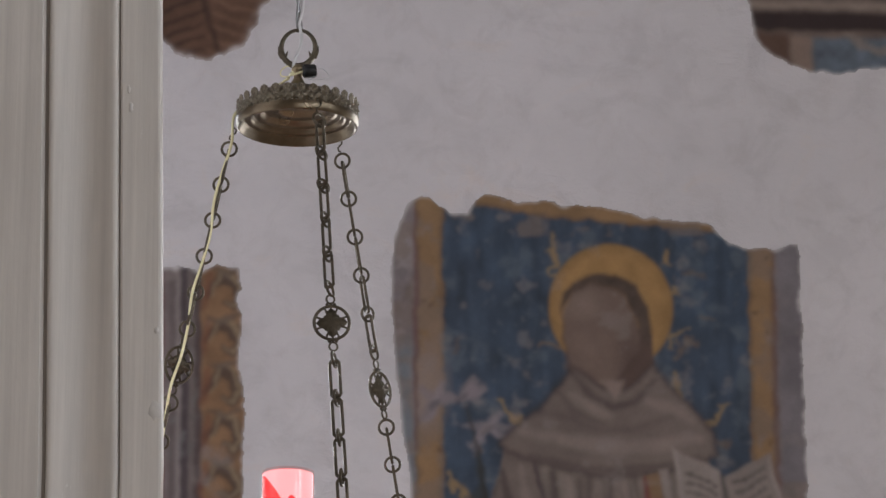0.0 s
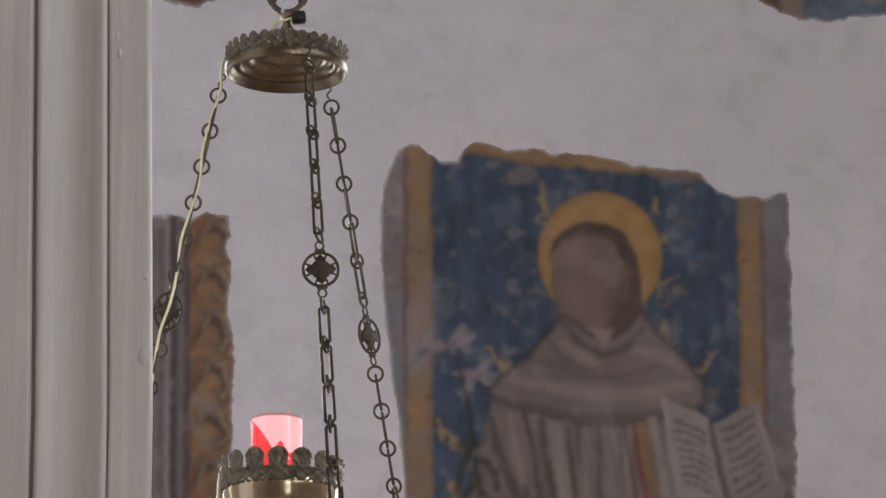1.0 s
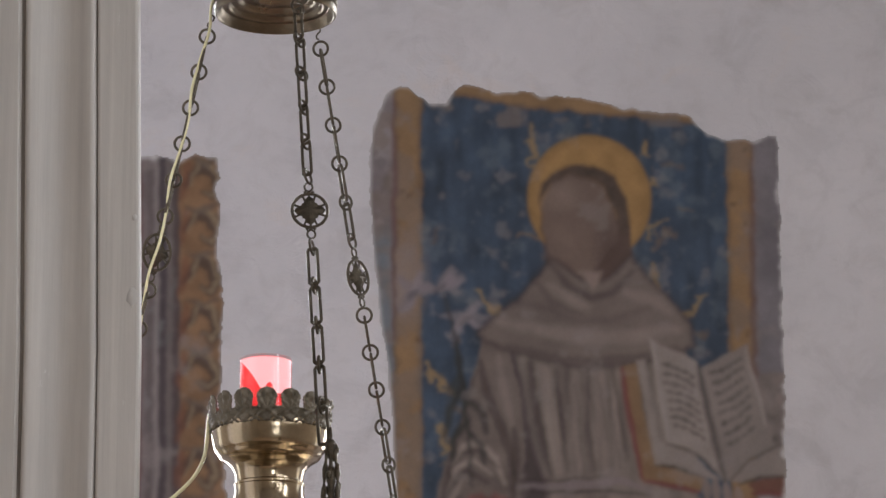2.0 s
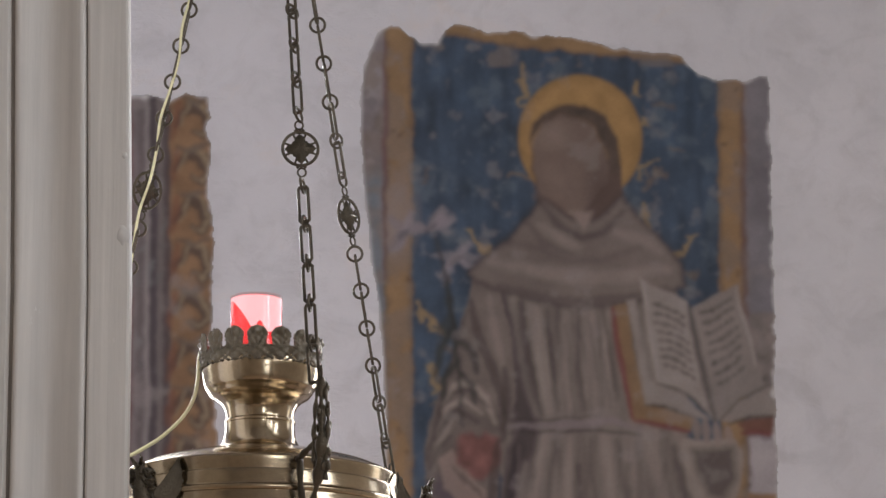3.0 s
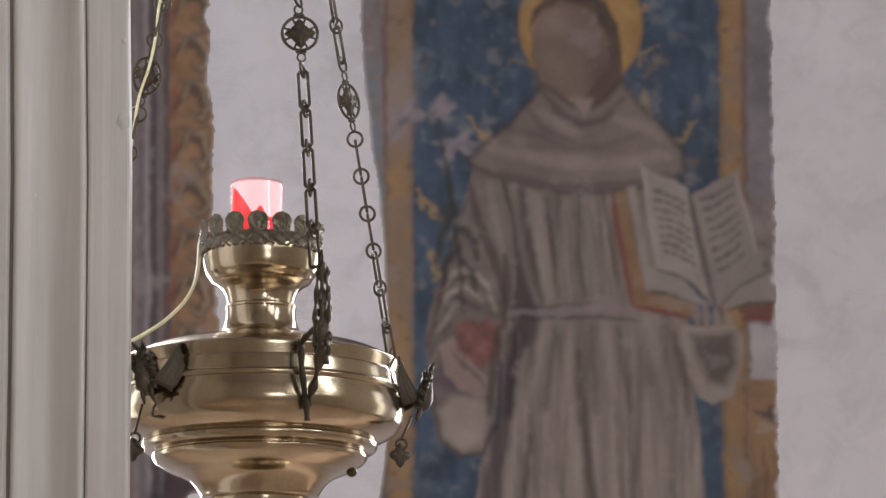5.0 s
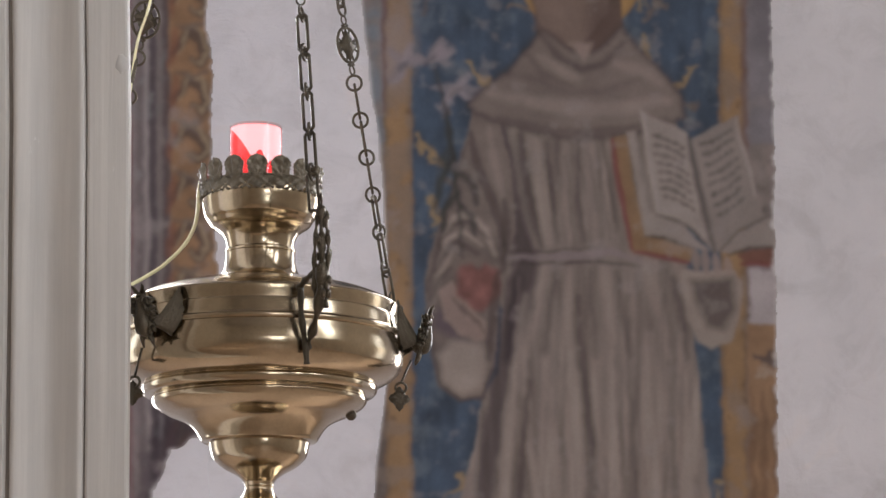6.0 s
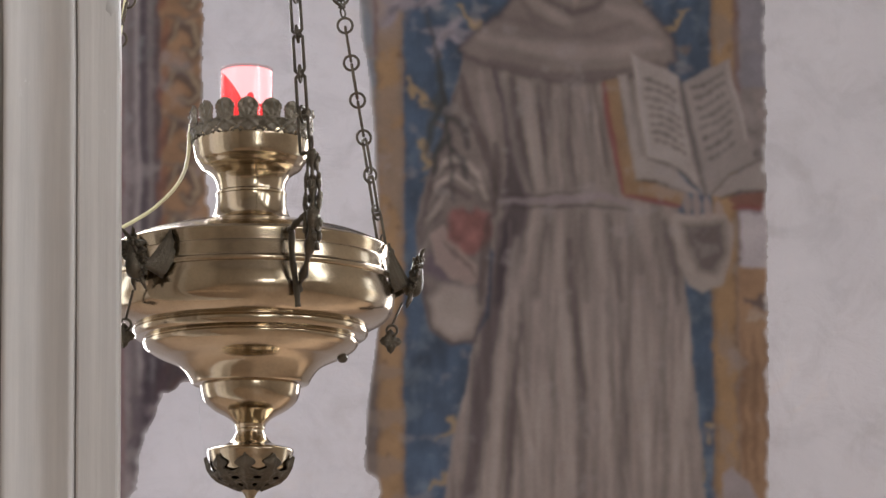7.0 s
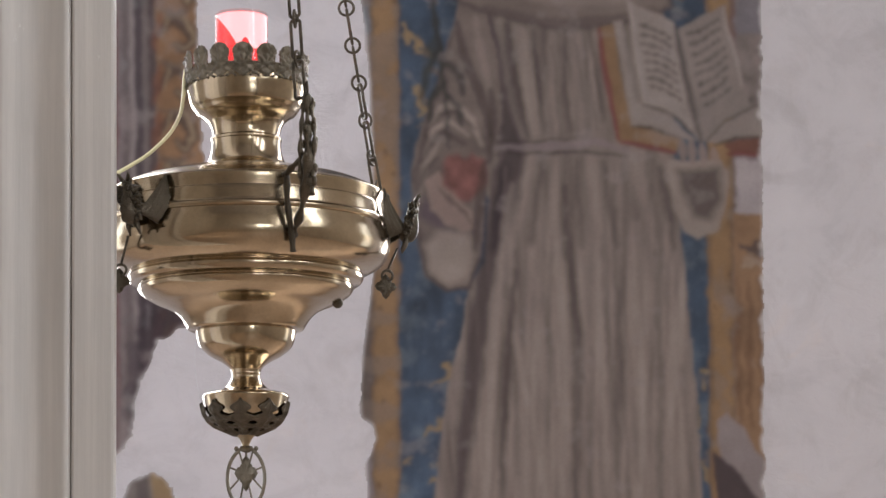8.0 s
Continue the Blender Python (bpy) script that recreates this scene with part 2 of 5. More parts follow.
def pier():
    """A moulded, painted pier between floor and ceiling, with the wall that it ends."""
    # plan of the moulding: x from its free edge, y towards the camera (negative)
    edge, front, high = -0.3432, 3.12, ROOM[3]
    lean = lambda z: max(0.0, z - 2.1) * -0.022

    def extrude(bm, plan, z0=0.0, z1=high, steps=24):
        rows = []
        for k in range(steps + 1):
            z = z0 + (z1 - z0) * k / steps
            rows.append([bm.verts.new((x + lean(z), y, z)) for x, y in plan])
        n = len(plan)
        for a, b in zip(rows, rows[1:]):
            for i in range(n):
                bm.faces.new((a[i], a[(i + 1) % n], b[(i + 1) % n], b[i]))
        bm.faces.new(rows[0][::-1])
        bm.faces.new(rows[-1])

    thing = base_empty("moulded_pier", (0, 0, 0), "greige painted wooden pier with upright mouldings, chipped along its edge", "pier", kind="structure")
    back = front + 0.09
    # flat board with a worn round arris
    bm = bmesh.new()
    extrude(bm, [(edge - 0.012, back), (edge - 0.012, front + 0.022), (edge, front + 0.022), (edge, front + 0.004), (edge - 0.0012, front + 0.0012), (edge - 0.004, front), (edge - 0.048, front),
                 (edge - 0.0505, front + 0.0012), (edge - 0.0515, front + 0.004), (edge - 0.0515, back)])
    part("edge_board", bm, JOINERY, thing, smooth=False)
    # the wide shallow hollow moulding between two grooves
    bm = bmesh.new()
    a, w = edge - 0.0535, 0.0885
    plan = [(a, back), (a, front + 0.004), (a - 0.001, front)]
    for k in range(17):
        u = k / 16
        plan.append((a - 0.003 - (w - 0.006) * u, front - 0.003 + 0.013 * math.sin(math.pi * u) ** 1.6))
    plan += [(a - w + 0.001, front), (a - w, front + 0.004), (a - w, back)]
    extrude(bm, plan)
    part("moulding", bm, JOINERY, thing)
    bm = bmesh.new()
    a = edge - 0.1465
    extrude(bm, [(a, back), (a, front + 0.003), (a - 0.004, front - 0.001), (a - 0.22, front - 0.001), (a - 0.22, back)])
    part("outer_board", bm, JOINERY, thing, smooth=False)
    # dark brown strips at the bottom of the two grooves
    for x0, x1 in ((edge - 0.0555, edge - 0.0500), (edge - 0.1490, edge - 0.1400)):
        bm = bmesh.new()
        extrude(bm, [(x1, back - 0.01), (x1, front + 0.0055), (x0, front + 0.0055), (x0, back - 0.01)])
        part("groove", bm, GROOVE, thing, "dark brown groove", smooth=False)
    # pale chips in the paint of the edge board, built as raised dabs
    for k, (x, z, w, h) in enumerate(((edge - 0.0085, 2.200, 0.0080, 0.0140), (edge - 0.038, 2.588, 0.0030, 0.0080), (edge - 0.041, 2.612, 0.0024, 0.0060), (edge - 0.006, 2.300, 0.0035, 0.0050))):
        rnd = random.Random(k)
        bm = bmesh.new()
        rim = []
        for i in range(18):
            a = math.tau * i / 18
            r = rnd.uniform(0.7, 1.15)
            rim.append((x + lean(z) + w * r * math.cos(a), z + h * r * math.sin(a)))
        low = [bm.verts.new((p, front + 0.0004, q)) for p, q in rim]
        top = [bm.verts.new((x + lean(z) + (p - x - lean(z)) * 0.8, front - 0.0010, z + (q - z) * 0.8)) for p, q in rim]
        for i in range(18):
            bm.faces.new((low[i], low[(i + 1) % 18], top[(i + 1) % 18], top[i]))
        bm.faces.new(top)
        part("paint_chip", bm, CHIPPED, thing, "pale paint chip on the edge, built as a raised dab")
    bm = bmesh.new()
    box(bm, ROOM[0], edge - 0.37, front + 0.01, front + 0.09, 0, high)
    tagged(new("wall_screen", mesh_of("wall_screen", bm, PLASTER, False)), "white plastered cross wall beside the pier", "wall", kind="structure")


CHIPPED = plain_material("pale chipped spot", (0.80, 0.78, 0.76), 0.7)
GROOVE = joinery_material("dark groove", (0.34, 0.30, 0.27), (0.22, 0.19, 0.165))
pier()


# ---- wall paintings ----
GAIN = 1.2


def tone(r, g, b):
    """Pigment from its look on a dimly lit wall."""
    c = np.array([min(0.85, GAIN * ((v / 255 + 0.055) / 1.055) ** 2.4) for v in (r, g, b)])
    return c * 0.80 + c.mean() * 0.20


def lattice(x, z, size, seed):
    """Smooth value noise in 0..1 over metres."""
    g = np.random.RandomState(seed).rand(97, 97)
    u, v = x / size, z / size
    i, j = np.floor(u).astype(int), np.floor(v).astype(int)
    fu, fv = u - i, v - j
    fu, fv = fu * fu * (3 - 2 * fu), fv * fv * (3 - 2 * fv)
    i0, i1, j0, j1 = i % 97, (i + 1) % 97, j % 97, (j + 1) % 97
    return (g[i0, j0] * (1 - fu) + g[i1, j0] * fu) * (1 - fv) + (g[i0, j1] * (1 - fu) + g[i1, j1] * fu) * fv


def cloud(x, z, size, seed, octaves=4):
    total, amp, norm = 0, 1.0, 0
    for k in range(octaves):
        total = total + amp * lattice(x, z, size / 2 ** k, seed + k)
        norm, amp = norm + amp, amp * 0.55
    return total / norm


class Painting:
    """A fresco on a fine grid on the north wall: pigment point by point, cut into its painted parts."""

    def __init__(self, x0, x1, z0, z1, step, seed=1):
        self.x, self.z = np.meshgrid(np.arange(x0, x1, step), np.arange(z0, z1, step))
        self.c = np.zeros(self.x.shape + (3,))
        self.lab = np.zeros(self.x.shape, int)
        self.names, self.seed = [], seed
        self.jx = (cloud(self.x, self.z, 0.03, 900 + seed) - 0.5)
        self.jz = (cloud(self.x, self.z, 0.03, 940 + seed) - 0.5)
        self.grain = cloud(self.x, self.z, 0.04, 970 + seed)

    def inside(self, poly, rough=0.006):
        """Signed distance to a polygon, positive inside, with a hand-made edge."""
        pad = rough * 2 + 0.06
        xs, zs = [q[0] for q in poly], [q[1] for q in poly]
        i0, i1 = np.searchsorted(self.z[:, 0], (min(zs) - pad, max(zs) + pad))
        j0, j1 = np.searchsorted(self.x[0], (min(xs) - pad, max(xs) + pad))
        out, w = np.full(self.x.shape, -9.0), (slice(i0, i1), slice(j0, j1))
        x, z = self.x[w] + self.jx[w] * rough * 2, self.z[w] + self.jz[w] * rough * 2
        best, odd = np.full(x.shape, 9.0), np.zeros(x.shape, bool)
        for (ax, az), (bx, bz) in zip(poly, poly[1:] + poly[:1]):
            ex, ez = bx - ax, bz - az
            t = np.clip(((x - ax) * ex + (z - az) * ez) / (ex * ex + ez * ez + 1e-12), 0, 1)
            best = np.minimum(best, np.hypot(x - ax - t * ex, z - az - t * ez))
            cross = (az > z) != (bz > z)
            odd ^= cross & (x < ax + (z - az) * ex / (ez if ez else 1e-9))
        out[w] = np.where(odd, best, -best)
        return out

    def lay(self, mask, colour, name=None, grain=0.18, size=0.05):
        n = 1 + grain * 2 * (cloud(self.x, self.z, size, self.seed * 7 + len(self.names)) - 0.5)
        col = np.asarray(colour)
        if col.ndim == 1:
            col = col[None, None, :] * n[..., None]
        self.c = self.c * (1 - mask[..., None]) + col * mask[..., None]
        if name:
            if name not in self.names:
                self.names.append(name)
            self.lab[mask > 0.5] = self.names.index(name)

    def fill(self, poly, colour, name=None, soft=0.005, rough=0.006, alpha=1.0, grain=0.18, size=0.05):
        d = self.inside(poly, rough)
        mask = np.clip(d / soft + 0.5, 0, 1) * alpha
        self.lay(mask, colour, name, grain, size)
        return d

    def stroke(self, line, width, colour, alpha=0.8, soft=0.005, rough=0.006, name=None):
        pad = width + soft + rough * 2
        xs, zs = [q[0] for q in line], [q[1] for q in line]
        i0, i1 = np.searchsorted(self.z[:, 0], (min(zs) - pad, max(zs) + pad))
        j0, j1 = np.searchsorted(self.x[0], (min(xs) - pad, max(xs) + pad))
        if i1 <= i0 or j1 <= j0:
            return
        w = (slice(i0, i1), slice(j0, j1))
        x, z = self.x[w] + self.jx[w] * rough * 2, self.z[w] + self.jz[w] * rough * 2
        best = np.full(x.shape, -9.0)
        n = len(line) - 1
        for k, ((ax, az), (bx, bz)) in enumerate(zip(line, line[1:])):
            ex, ez = bx - ax, bz - az
            t = np.clip(((x - ax) * ex + (z - az) * ez) / (ex * ex + ez * ez + 1e-12), 0, 1)
            wide = width * (1 - 0.5 * np.abs((k + t) / n * 2 - 1) ** 2)
            best = np.maximum(best, wide / 2 - np.hypot(x - ax - t * ex, z - az - t * ez))
        mask = np.clip(best / soft + 0.5, 0, 1) * alpha
        col = np.asarray(colour)[None, None] * (1 + 0.36 * (self.grain[w] - 0.5))[..., None]
        self.c[w] = self.c[w] * (1 - mask[..., None]) + col * mask[..., None]
        if name:
            if name not in self.names:
                self.names.append(name)
            self.lab[w][mask > 0.5] = self.names.index(name)

    def build(self, thing, outline, hide=()):
        """Meshes, one for each painted part; the edge of the fragment dips into the wall."""
        keep = outline > 0
        rim = np.clip(1.05 - outline / 0.008 + 1.6 * self.jx, 0, 1)[..., None]  # lime of the later plaster on the edge
        self.c = self.c * (1 - rim) + np.array([0.655, 0.625, 0.635]) * rim
        for _ in range(3):  # soft old brushwork
            for axis in (0, 1):
                self.c = 0.5 * self.c + 0.25 * (np.roll(self.c, 1, axis) + np.roll(self.c, -1, axis))
        full = keep[:-1, :-1] & keep[1:, :-1] & keep[:-1, 1:] & keep[1:, 1:]
        deep = np.zeros(keep.shape, int)
        for a, b in ((slice(0, -1), slice(0, -1)), (slice(1, None), slice(0, -1)), (slice(0, -1), slice(1, None)), (slice(1, None), slice(1, None))):
            deep[a, b] += full
        relief = 0.003 + 0.0012 * (cloud(self.x, self.z, 0.08, 77) - 0.5)
        y = np.where(deep == 4, WALL_Y - relief, WALL_Y + 0.002)
        co = np.stack([self.x, y, self.z], -1).reshape(-1, 3)
        rgba = np.concatenate([np.clip(self.c, 0, 0.9), np.ones(self.x.shape + (1,))], -1).reshape(-1, 4)
        h, w = self.x.shape
        idx = np.arange(h * w).reshape(h, w)
        quads = np.stack([idx[:-1, :-1], idx[:-1, 1:], idx[1:, 1:], idx[1:, :-1]], -1)
        for k, name in enumerate(self.names):
            q = quads[full & (self.lab[:-1, :-1] == k)]
            if not len(q):
                continue
            used, flat = np.unique(q, return_inverse=True)
            me = bpy.data.meshes.new(name)
            me.vertices.add(len(used))
            me.vertices.foreach_set("co", co[used].ravel())
            me.loops.add(q.size)
            me.loops.foreach_set("vertex_index", flat.ravel().astype(np.int32))
            me.polygons.add(len(q))
            me.polygons.foreach_set("loop_start", np.arange(0, q.size, 4, dtype=np.int32))
            me.update(calc_edges=True)
            me.polygons.foreach_set("use_smooth", np.ones(len(q), bool))
            me.color_attributes.new("paint", "FLOAT_COLOR", "POINT").data.foreach_set("color", rgba[used].ravel())
            me.materials.append(FRESCO)
            part(name, me, FRESCO, thing)


OCHRE, OCHRE_DARK = tone(138, 106, 68), tone(102, 78, 58)
BLUE, BLUE_DARK, BLUE_PALE = tone(58, 77, 98), tone(42, 53, 68), tone(92, 106, 118)
HABIT, HABIT_LIGHT, HABIT_DARK = tone(114, 100, 94), tone(147, 133, 124), tone(70, 58, 56)
HALO, PAGE = tone(158, 119, 62), tone(142, 130, 124)
LILAC = tone(122, 112, 115)


def saint_fresco():
    p = Painting(-0.14, 0.83, 1.40, 3.21, 0.0026)
    outline = p.inside(
        [(-0.118, 3.003), (-0.115, 3.068), (-0.096, 3.127), (-0.079, 3.163), (-0.049, 3.186), (-0.026, 3.182), (-0.008, 3.157), (0.022, 3.139),
         (0.055, 3.141), (0.071, 3.173), (0.091, 3.189), (0.127, 3.182), (0.165, 3.166), (0.216, 3.17), (0.279, 3.157), (0.343, 3.157),
         (0.406, 3.146), (0.457, 3.129), (0.546, 3.118), (0.599, 3.117), (0.647, 3.067), (0.682, 3.054), (0.723, 3.057), (0.748, 3.048),
         (0.774, 3.06), (0.802, 3.059), (0.801, 2.911), (0.802, 2.6), (0.796, 2.288), (0.794, 1.972), (0.788, 1.502), (0.786, 1.402)]
        + [(-0.089, 1.402), (-0.079, 1.51), (-0.082, 1.586), (-0.061, 1.64), (-0.066, 1.663), (-0.093, 1.684), (-0.095, 1.745), (-0.084, 1.855),
           (-0.070, 1.954), (-0.062, 2.052), (-0.064, 2.266), (-0.069, 2.415), (-0.079, 2.541), (-0.094, 2.63), (-0.102, 2.719), (-0.112, 2.809), (-0.119, 2.899)],
        0.007)
    everything = np.ones(p.x.shape)
    p.lay(everything, LILAC, "worn_margin", 0.35, 0.04)
    blot = cloud(p.x, p.z, 0.07, 31)
    p.lay(np.clip((cloud(p.x, p.z, 0.05, 171, 4) - 0.50) * 9, 0, 1) * 0.75, tone(146, 136, 136))
    p.lay(np.clip((cloud(p.x, p.z, 0.04, 181, 4) - 0.54) * 9, 0, 1) * 0.7, tone(96, 84, 82))
    p.fill([(-0.108, 2.835), (-0.059, 2.848), (-0.059, 2.5), (-0.1, 2.5)], tone(104, 116, 126), soft=0.04, alpha=0.8)
    p.fill([(-0.11, 1.98), (-0.055, 1.98), (-0.055, 1.62), (-0.11, 1.62)], tone(92, 80, 74), soft=0.01)
    # blue ground: mottled, rubbed through to grey
    blue = BLUE[None, None] * (1 - blot[..., None]) * 1.25 + BLUE_DARK[None, None] * blot[..., None] * 0.95
    brush = cloud(p.x * 3.4, p.z * 0.8, 0.07, 83, 5)[..., None]
    blue = blue * (0.52 + 0.90 * brush)
    rub = np.clip((cloud(p.x, p.z, 0.055, 53, 5) - 0.56) * 7, 0, 1)[..., None]
    blue = blue * (1 - 0.45 * rub) + BLUE_PALE[None, None] * 0.45 * rub
    speck = np.clip((cloud(p.x, p.z, 0.016, 63, 3) - 0.72) * 9, 0, 1)[..., None]
    blue = blue * (1 - 0.3 * speck) + tone(112, 116, 122)[None, None] * 0.3 * speck
    low = np.clip((2.0 - p.z) * 2, 0, 1)[..., None]
    blue = blue * (1 + 0.30 * low)
    p.fill([(-0.003, 3.2), (0.457, 3.2), (0.687, 3.15), (0.673, 2.414), (0.667, 1.38), (-0.006, 1.38)], blue, "blue_ground")
    # gold star flecks and squiggles
    rnd = random.Random(4)
    for k in range(30):
        x, z = rnd.uniform(0.01, 0.66), rnd.uniform(1.42, 3.09)
        q = [(x, z)]
        for _ in range(rnd.randint(2, 4)):
            x, z = x + rnd.uniform(0.006, 0.022), z + rnd.uniform(-0.012, 0.022)
            q.append((x, z))
        p.stroke(q, rnd.uniform(0.005, 0.013), OCHRE * rnd.uniform(0.7, 1.0), rnd.uniform(0.25, 0.65), 0.008, 0.02)
    # gilded rays that stand from the ground
    for q in ([(0.238, 3.08), (0.246, 3.03), (0.25, 2.98)], [(0.13, 2.70), (0.15, 2.665), (0.165, 2.63)], [(0.12, 2.715), (0.138, 2.69), (0.14, 2.655)],
              [(0.52, 2.76), (0.535, 2.72), (0.53, 2.67)], [(0.585, 2.655), (0.605, 2.68), (0.62, 2.70)], [(0.50, 2.82), (0.525, 2.85), (0.545, 2.87)],
              [(0.505, 2.93), (0.52, 2.955), (0.515, 2.975)], [(0.49, 3.05), (0.5, 3.03), (0.512, 3.01)],
              [(0.070, 1.746), (0.091, 1.765), (0.115, 1.790)], [(0.053, 1.638), (0.077, 1.660), (0.105, 1.694)], [(0.053, 1.533), (0.077, 1.565), (0.100, 1.594)], [(0.644, 1.683), (0.649, 1.662), (0.646, 1.643)], [(0.658, 1.781), (0.653, 1.757)], [(0.660, 1.585), (0.669, 1.561), (0.673, 1.530)], [(0.019, 1.577), (0.028, 1.587)],
              [(0.03, 2.40), (0.045, 2.37), (0.04, 2.33)], [(0.01, 2.54), (0.04, 2.5), (0.07, 2.48)]):
        p.stroke(q, 0.015, tone(152, 122, 74), 0.75, 0.008, 0.03)
    # ochre borders
    for poly, name in (([(-0.06, 3.25), (-0.0, 3.25), (-0.004, 2.216), (-0.007, 1.38), (-0.063, 1.38), (-0.061, 2.216)], "left_border"),
                       ([(0.05, 3.25), (0.089, 3.25), (0.47, 3.18), (0.60, 3.14), (0.628, 3.091), (0.571, 3.096), (0.495, 3.103), (0.419, 3.107),
                         (0.342, 3.12), (0.254, 3.123), (0.178, 3.141), (0.076, 3.155)], "top_border"),
                       ([(0.686, 3.1), (0.741, 3.1), (0.729, 2.413), (0.719, 1.38), (0.668, 1.38), (0.675, 2.338)], "right_border")):
        p.fill(poly, OCHRE, name, 0.006, 0.008, grain=0.3, size=0.06)
        d = p.inside(poly, 0.01)
        p.lay(np.clip((0.012 - np.abs(d)) / 0.01, 0, 1) * (d > -0.004) * 0.55, OCHRE_DARK)
    worn = np.clip((cloud(p.x, p.z, 0.05, 131, 4) - 0.50) * 8, 0, 1) * 0.55 * ((p.x < 0.0) | (p.x > 0.68) | (p.z > 3.08))
    p.lay(worn, tone(122, 106, 96))
    pale = np.clip(1.6 - 1.6 * np.hypot((p.x + 0.03) / 0.055, (p.z - 2.74) / 0.12), 0, 1) * (0.45 + 0.5 * cloud(p.x, p.z, 0.03, 351))
    p.lay(pale, tone(136, 122, 118))
    for k in range(34):
        x = rnd.choice((rnd.uniform(-0.055, -0.01), rnd.uniform(0.685, 0.73)))
        z = rnd.uniform(1.42, 3.1)
        p.stroke([(x, z), (x + rnd.uniform(-0.01, 0.01), z + rnd.uniform(-0.014, 0.014))], rnd.uniform(0.006, 0.012), OCHRE_DARK * 0.75, 0.65, 0.006, 0.012)
    p.stroke([(0.744, 3.06), (0.738, 2.74), (0.733, 2.413)], 0.016, tone(104, 70, 66), 0.5, 0.006)
    p.stroke([(-0.062, 3.15), (-0.064, 2.6)], 0.012, tone(104, 70, 70), 0.7, 0.004)
    # grey, mottled, bare and ochre stretches of the outer margin
    p.fill([(0.748, 3.1), (0.83, 3.1), (0.83, 2.52), (0.74, 2.52)], tone(116, 110, 116), "grey_margin", grain=0.3)
    p.fill([(0.752, 2.86), (0.83, 2.85), (0.83, 2.72), (0.748, 2.73)], tone(96, 90, 96), alpha=0.6, soft=0.03)
    p.fill([(0.74, 2.52), (0.83, 2.52), (0.83, 2.25), (0.74, 2.25)], tone(122, 110, 106), "mottled_margin", grain=0.4, size=0.03)
    for k in range(16):
        x, z = rnd.uniform(0.745, 0.8), rnd.uniform(2.28, 2.52)
        p.stroke([(x, z), (x + rnd.uniform(-0.015, 0.015), z + rnd.uniform(-0.02, 0.02))], 0.01, tone(92, 82, 78), 0.5, 0.008, 0.02)
    p.fill([(0.735, 2.24), (0.83, 2.24), (0.83, 2.118), (0.735, 2.118)], tone(158, 148, 150), "bare_plaster", 0.008, 0.012)
    p.fill([(0.728, 2.121), (0.83, 2.12), (0.83, 1.38), (0.722, 1.38)], tone(136, 103, 72), "ochre_panel", grain=0.35)
    p.stroke([(0.75, 2.05), (0.765, 2.04), (0.78, 2.05), (0.795, 2.03)], 0.02, tone(70, 62, 66), 0.75, 0.006, 0.02)
    p.stroke([(0.745, 2.012), (0.77, 2.025), (0.79, 2.0)], 0.014, tone(150, 132, 116), 0.7, 0.006, 0.02)
    for x in (0.735, 0.76, 0.785):
        p.stroke([(x, 1.98), (x - 0.002, 1.8), (x, 1.66)], 0.013, tone(104, 74, 52), 0.6, 0.008, 0.012)
    p.fill([(0.683, 1.671), (0.704, 1.689), (0.744, 1.652), (0.785, 1.578), (0.83, 1.40), (0.742, 1.40), (0.69, 1.604)], tone(132, 120, 120), "ochre_panel")
    p.fill([(0.675, 1.604), (0.721, 1.567), (0.768, 1.503), (0.773, 1.39), (0.69, 1.39)], tone(72, 60, 62), "ochre_panel")
    # lily: pale rubbed petals on a long stem
    for cx, cz, r in ((-0.02, 2.70, 0.05), (0.04, 2.715, 0.05), (0.095, 2.64, 0.05)):
        for k in range(7):
            a = rnd.uniform(0, math.tau)
            e = (cx + r * math.cos(a), cz + r * math.sin(a))
            p.stroke([(cx, cz), ((cx + e[0]) / 2 + rnd.uniform(-0.008, 0.008), (cz + e[1]) / 2), e], rnd.uniform(0.012, 0.026), tone(126, 116, 122) * rnd.uniform(0.8, 1.2), 0.7, 0.008, 0.014, "lily")
        p.stroke([(cx - 0.012, cz - 0.01), (cx + 0.01, cz + 0.008)], 0.014, tone(78, 70, 80), 0.6, 0.008)
    p.stroke([(0.05, 2.69), (0.075, 2.58), (0.095, 2.46), (0.105, 2.36), (0.115, 2.28)], 0.016, tone(58, 58, 60), 0.7, 0.006, name="lily")
    for x, z, u, v in ((0.08, 2.52, 0.05, 2.43), (0.09, 2.46, 0.13, 2.42), (0.1, 2.42, 0.06, 2.36), (0.1, 2.45, 0.065, 2.49)):
        p.stroke([(x, z), ((x + u) / 2, (z + v) / 2 + 0.01), (u, v)], 0.022, tone(60, 62, 62), 0.65, 0.008, 0.012)
    # halo, a worn gold disc with a dark incised rim
    r = np.hypot((p.x - 0.374) / 0.143, (p.z - 2.915) / 0.152) + p.jx * 0.03
    shade = 1 - 0.28 * np.clip((r - 0.8) * 5, 0, 1) + 0.55 * (cloud(p.x, p.z, 0.035, 11, 5) - 0.5)
    p.lay(np.clip((1 - r) * 22, 0, 1), HALO[None, None] * shade[..., None], "halo")
    p.lay(np.clip((0.018 - np.abs(r - 0.965)) * 60, 0, 1) * 0.4, OCHRE_DARK)

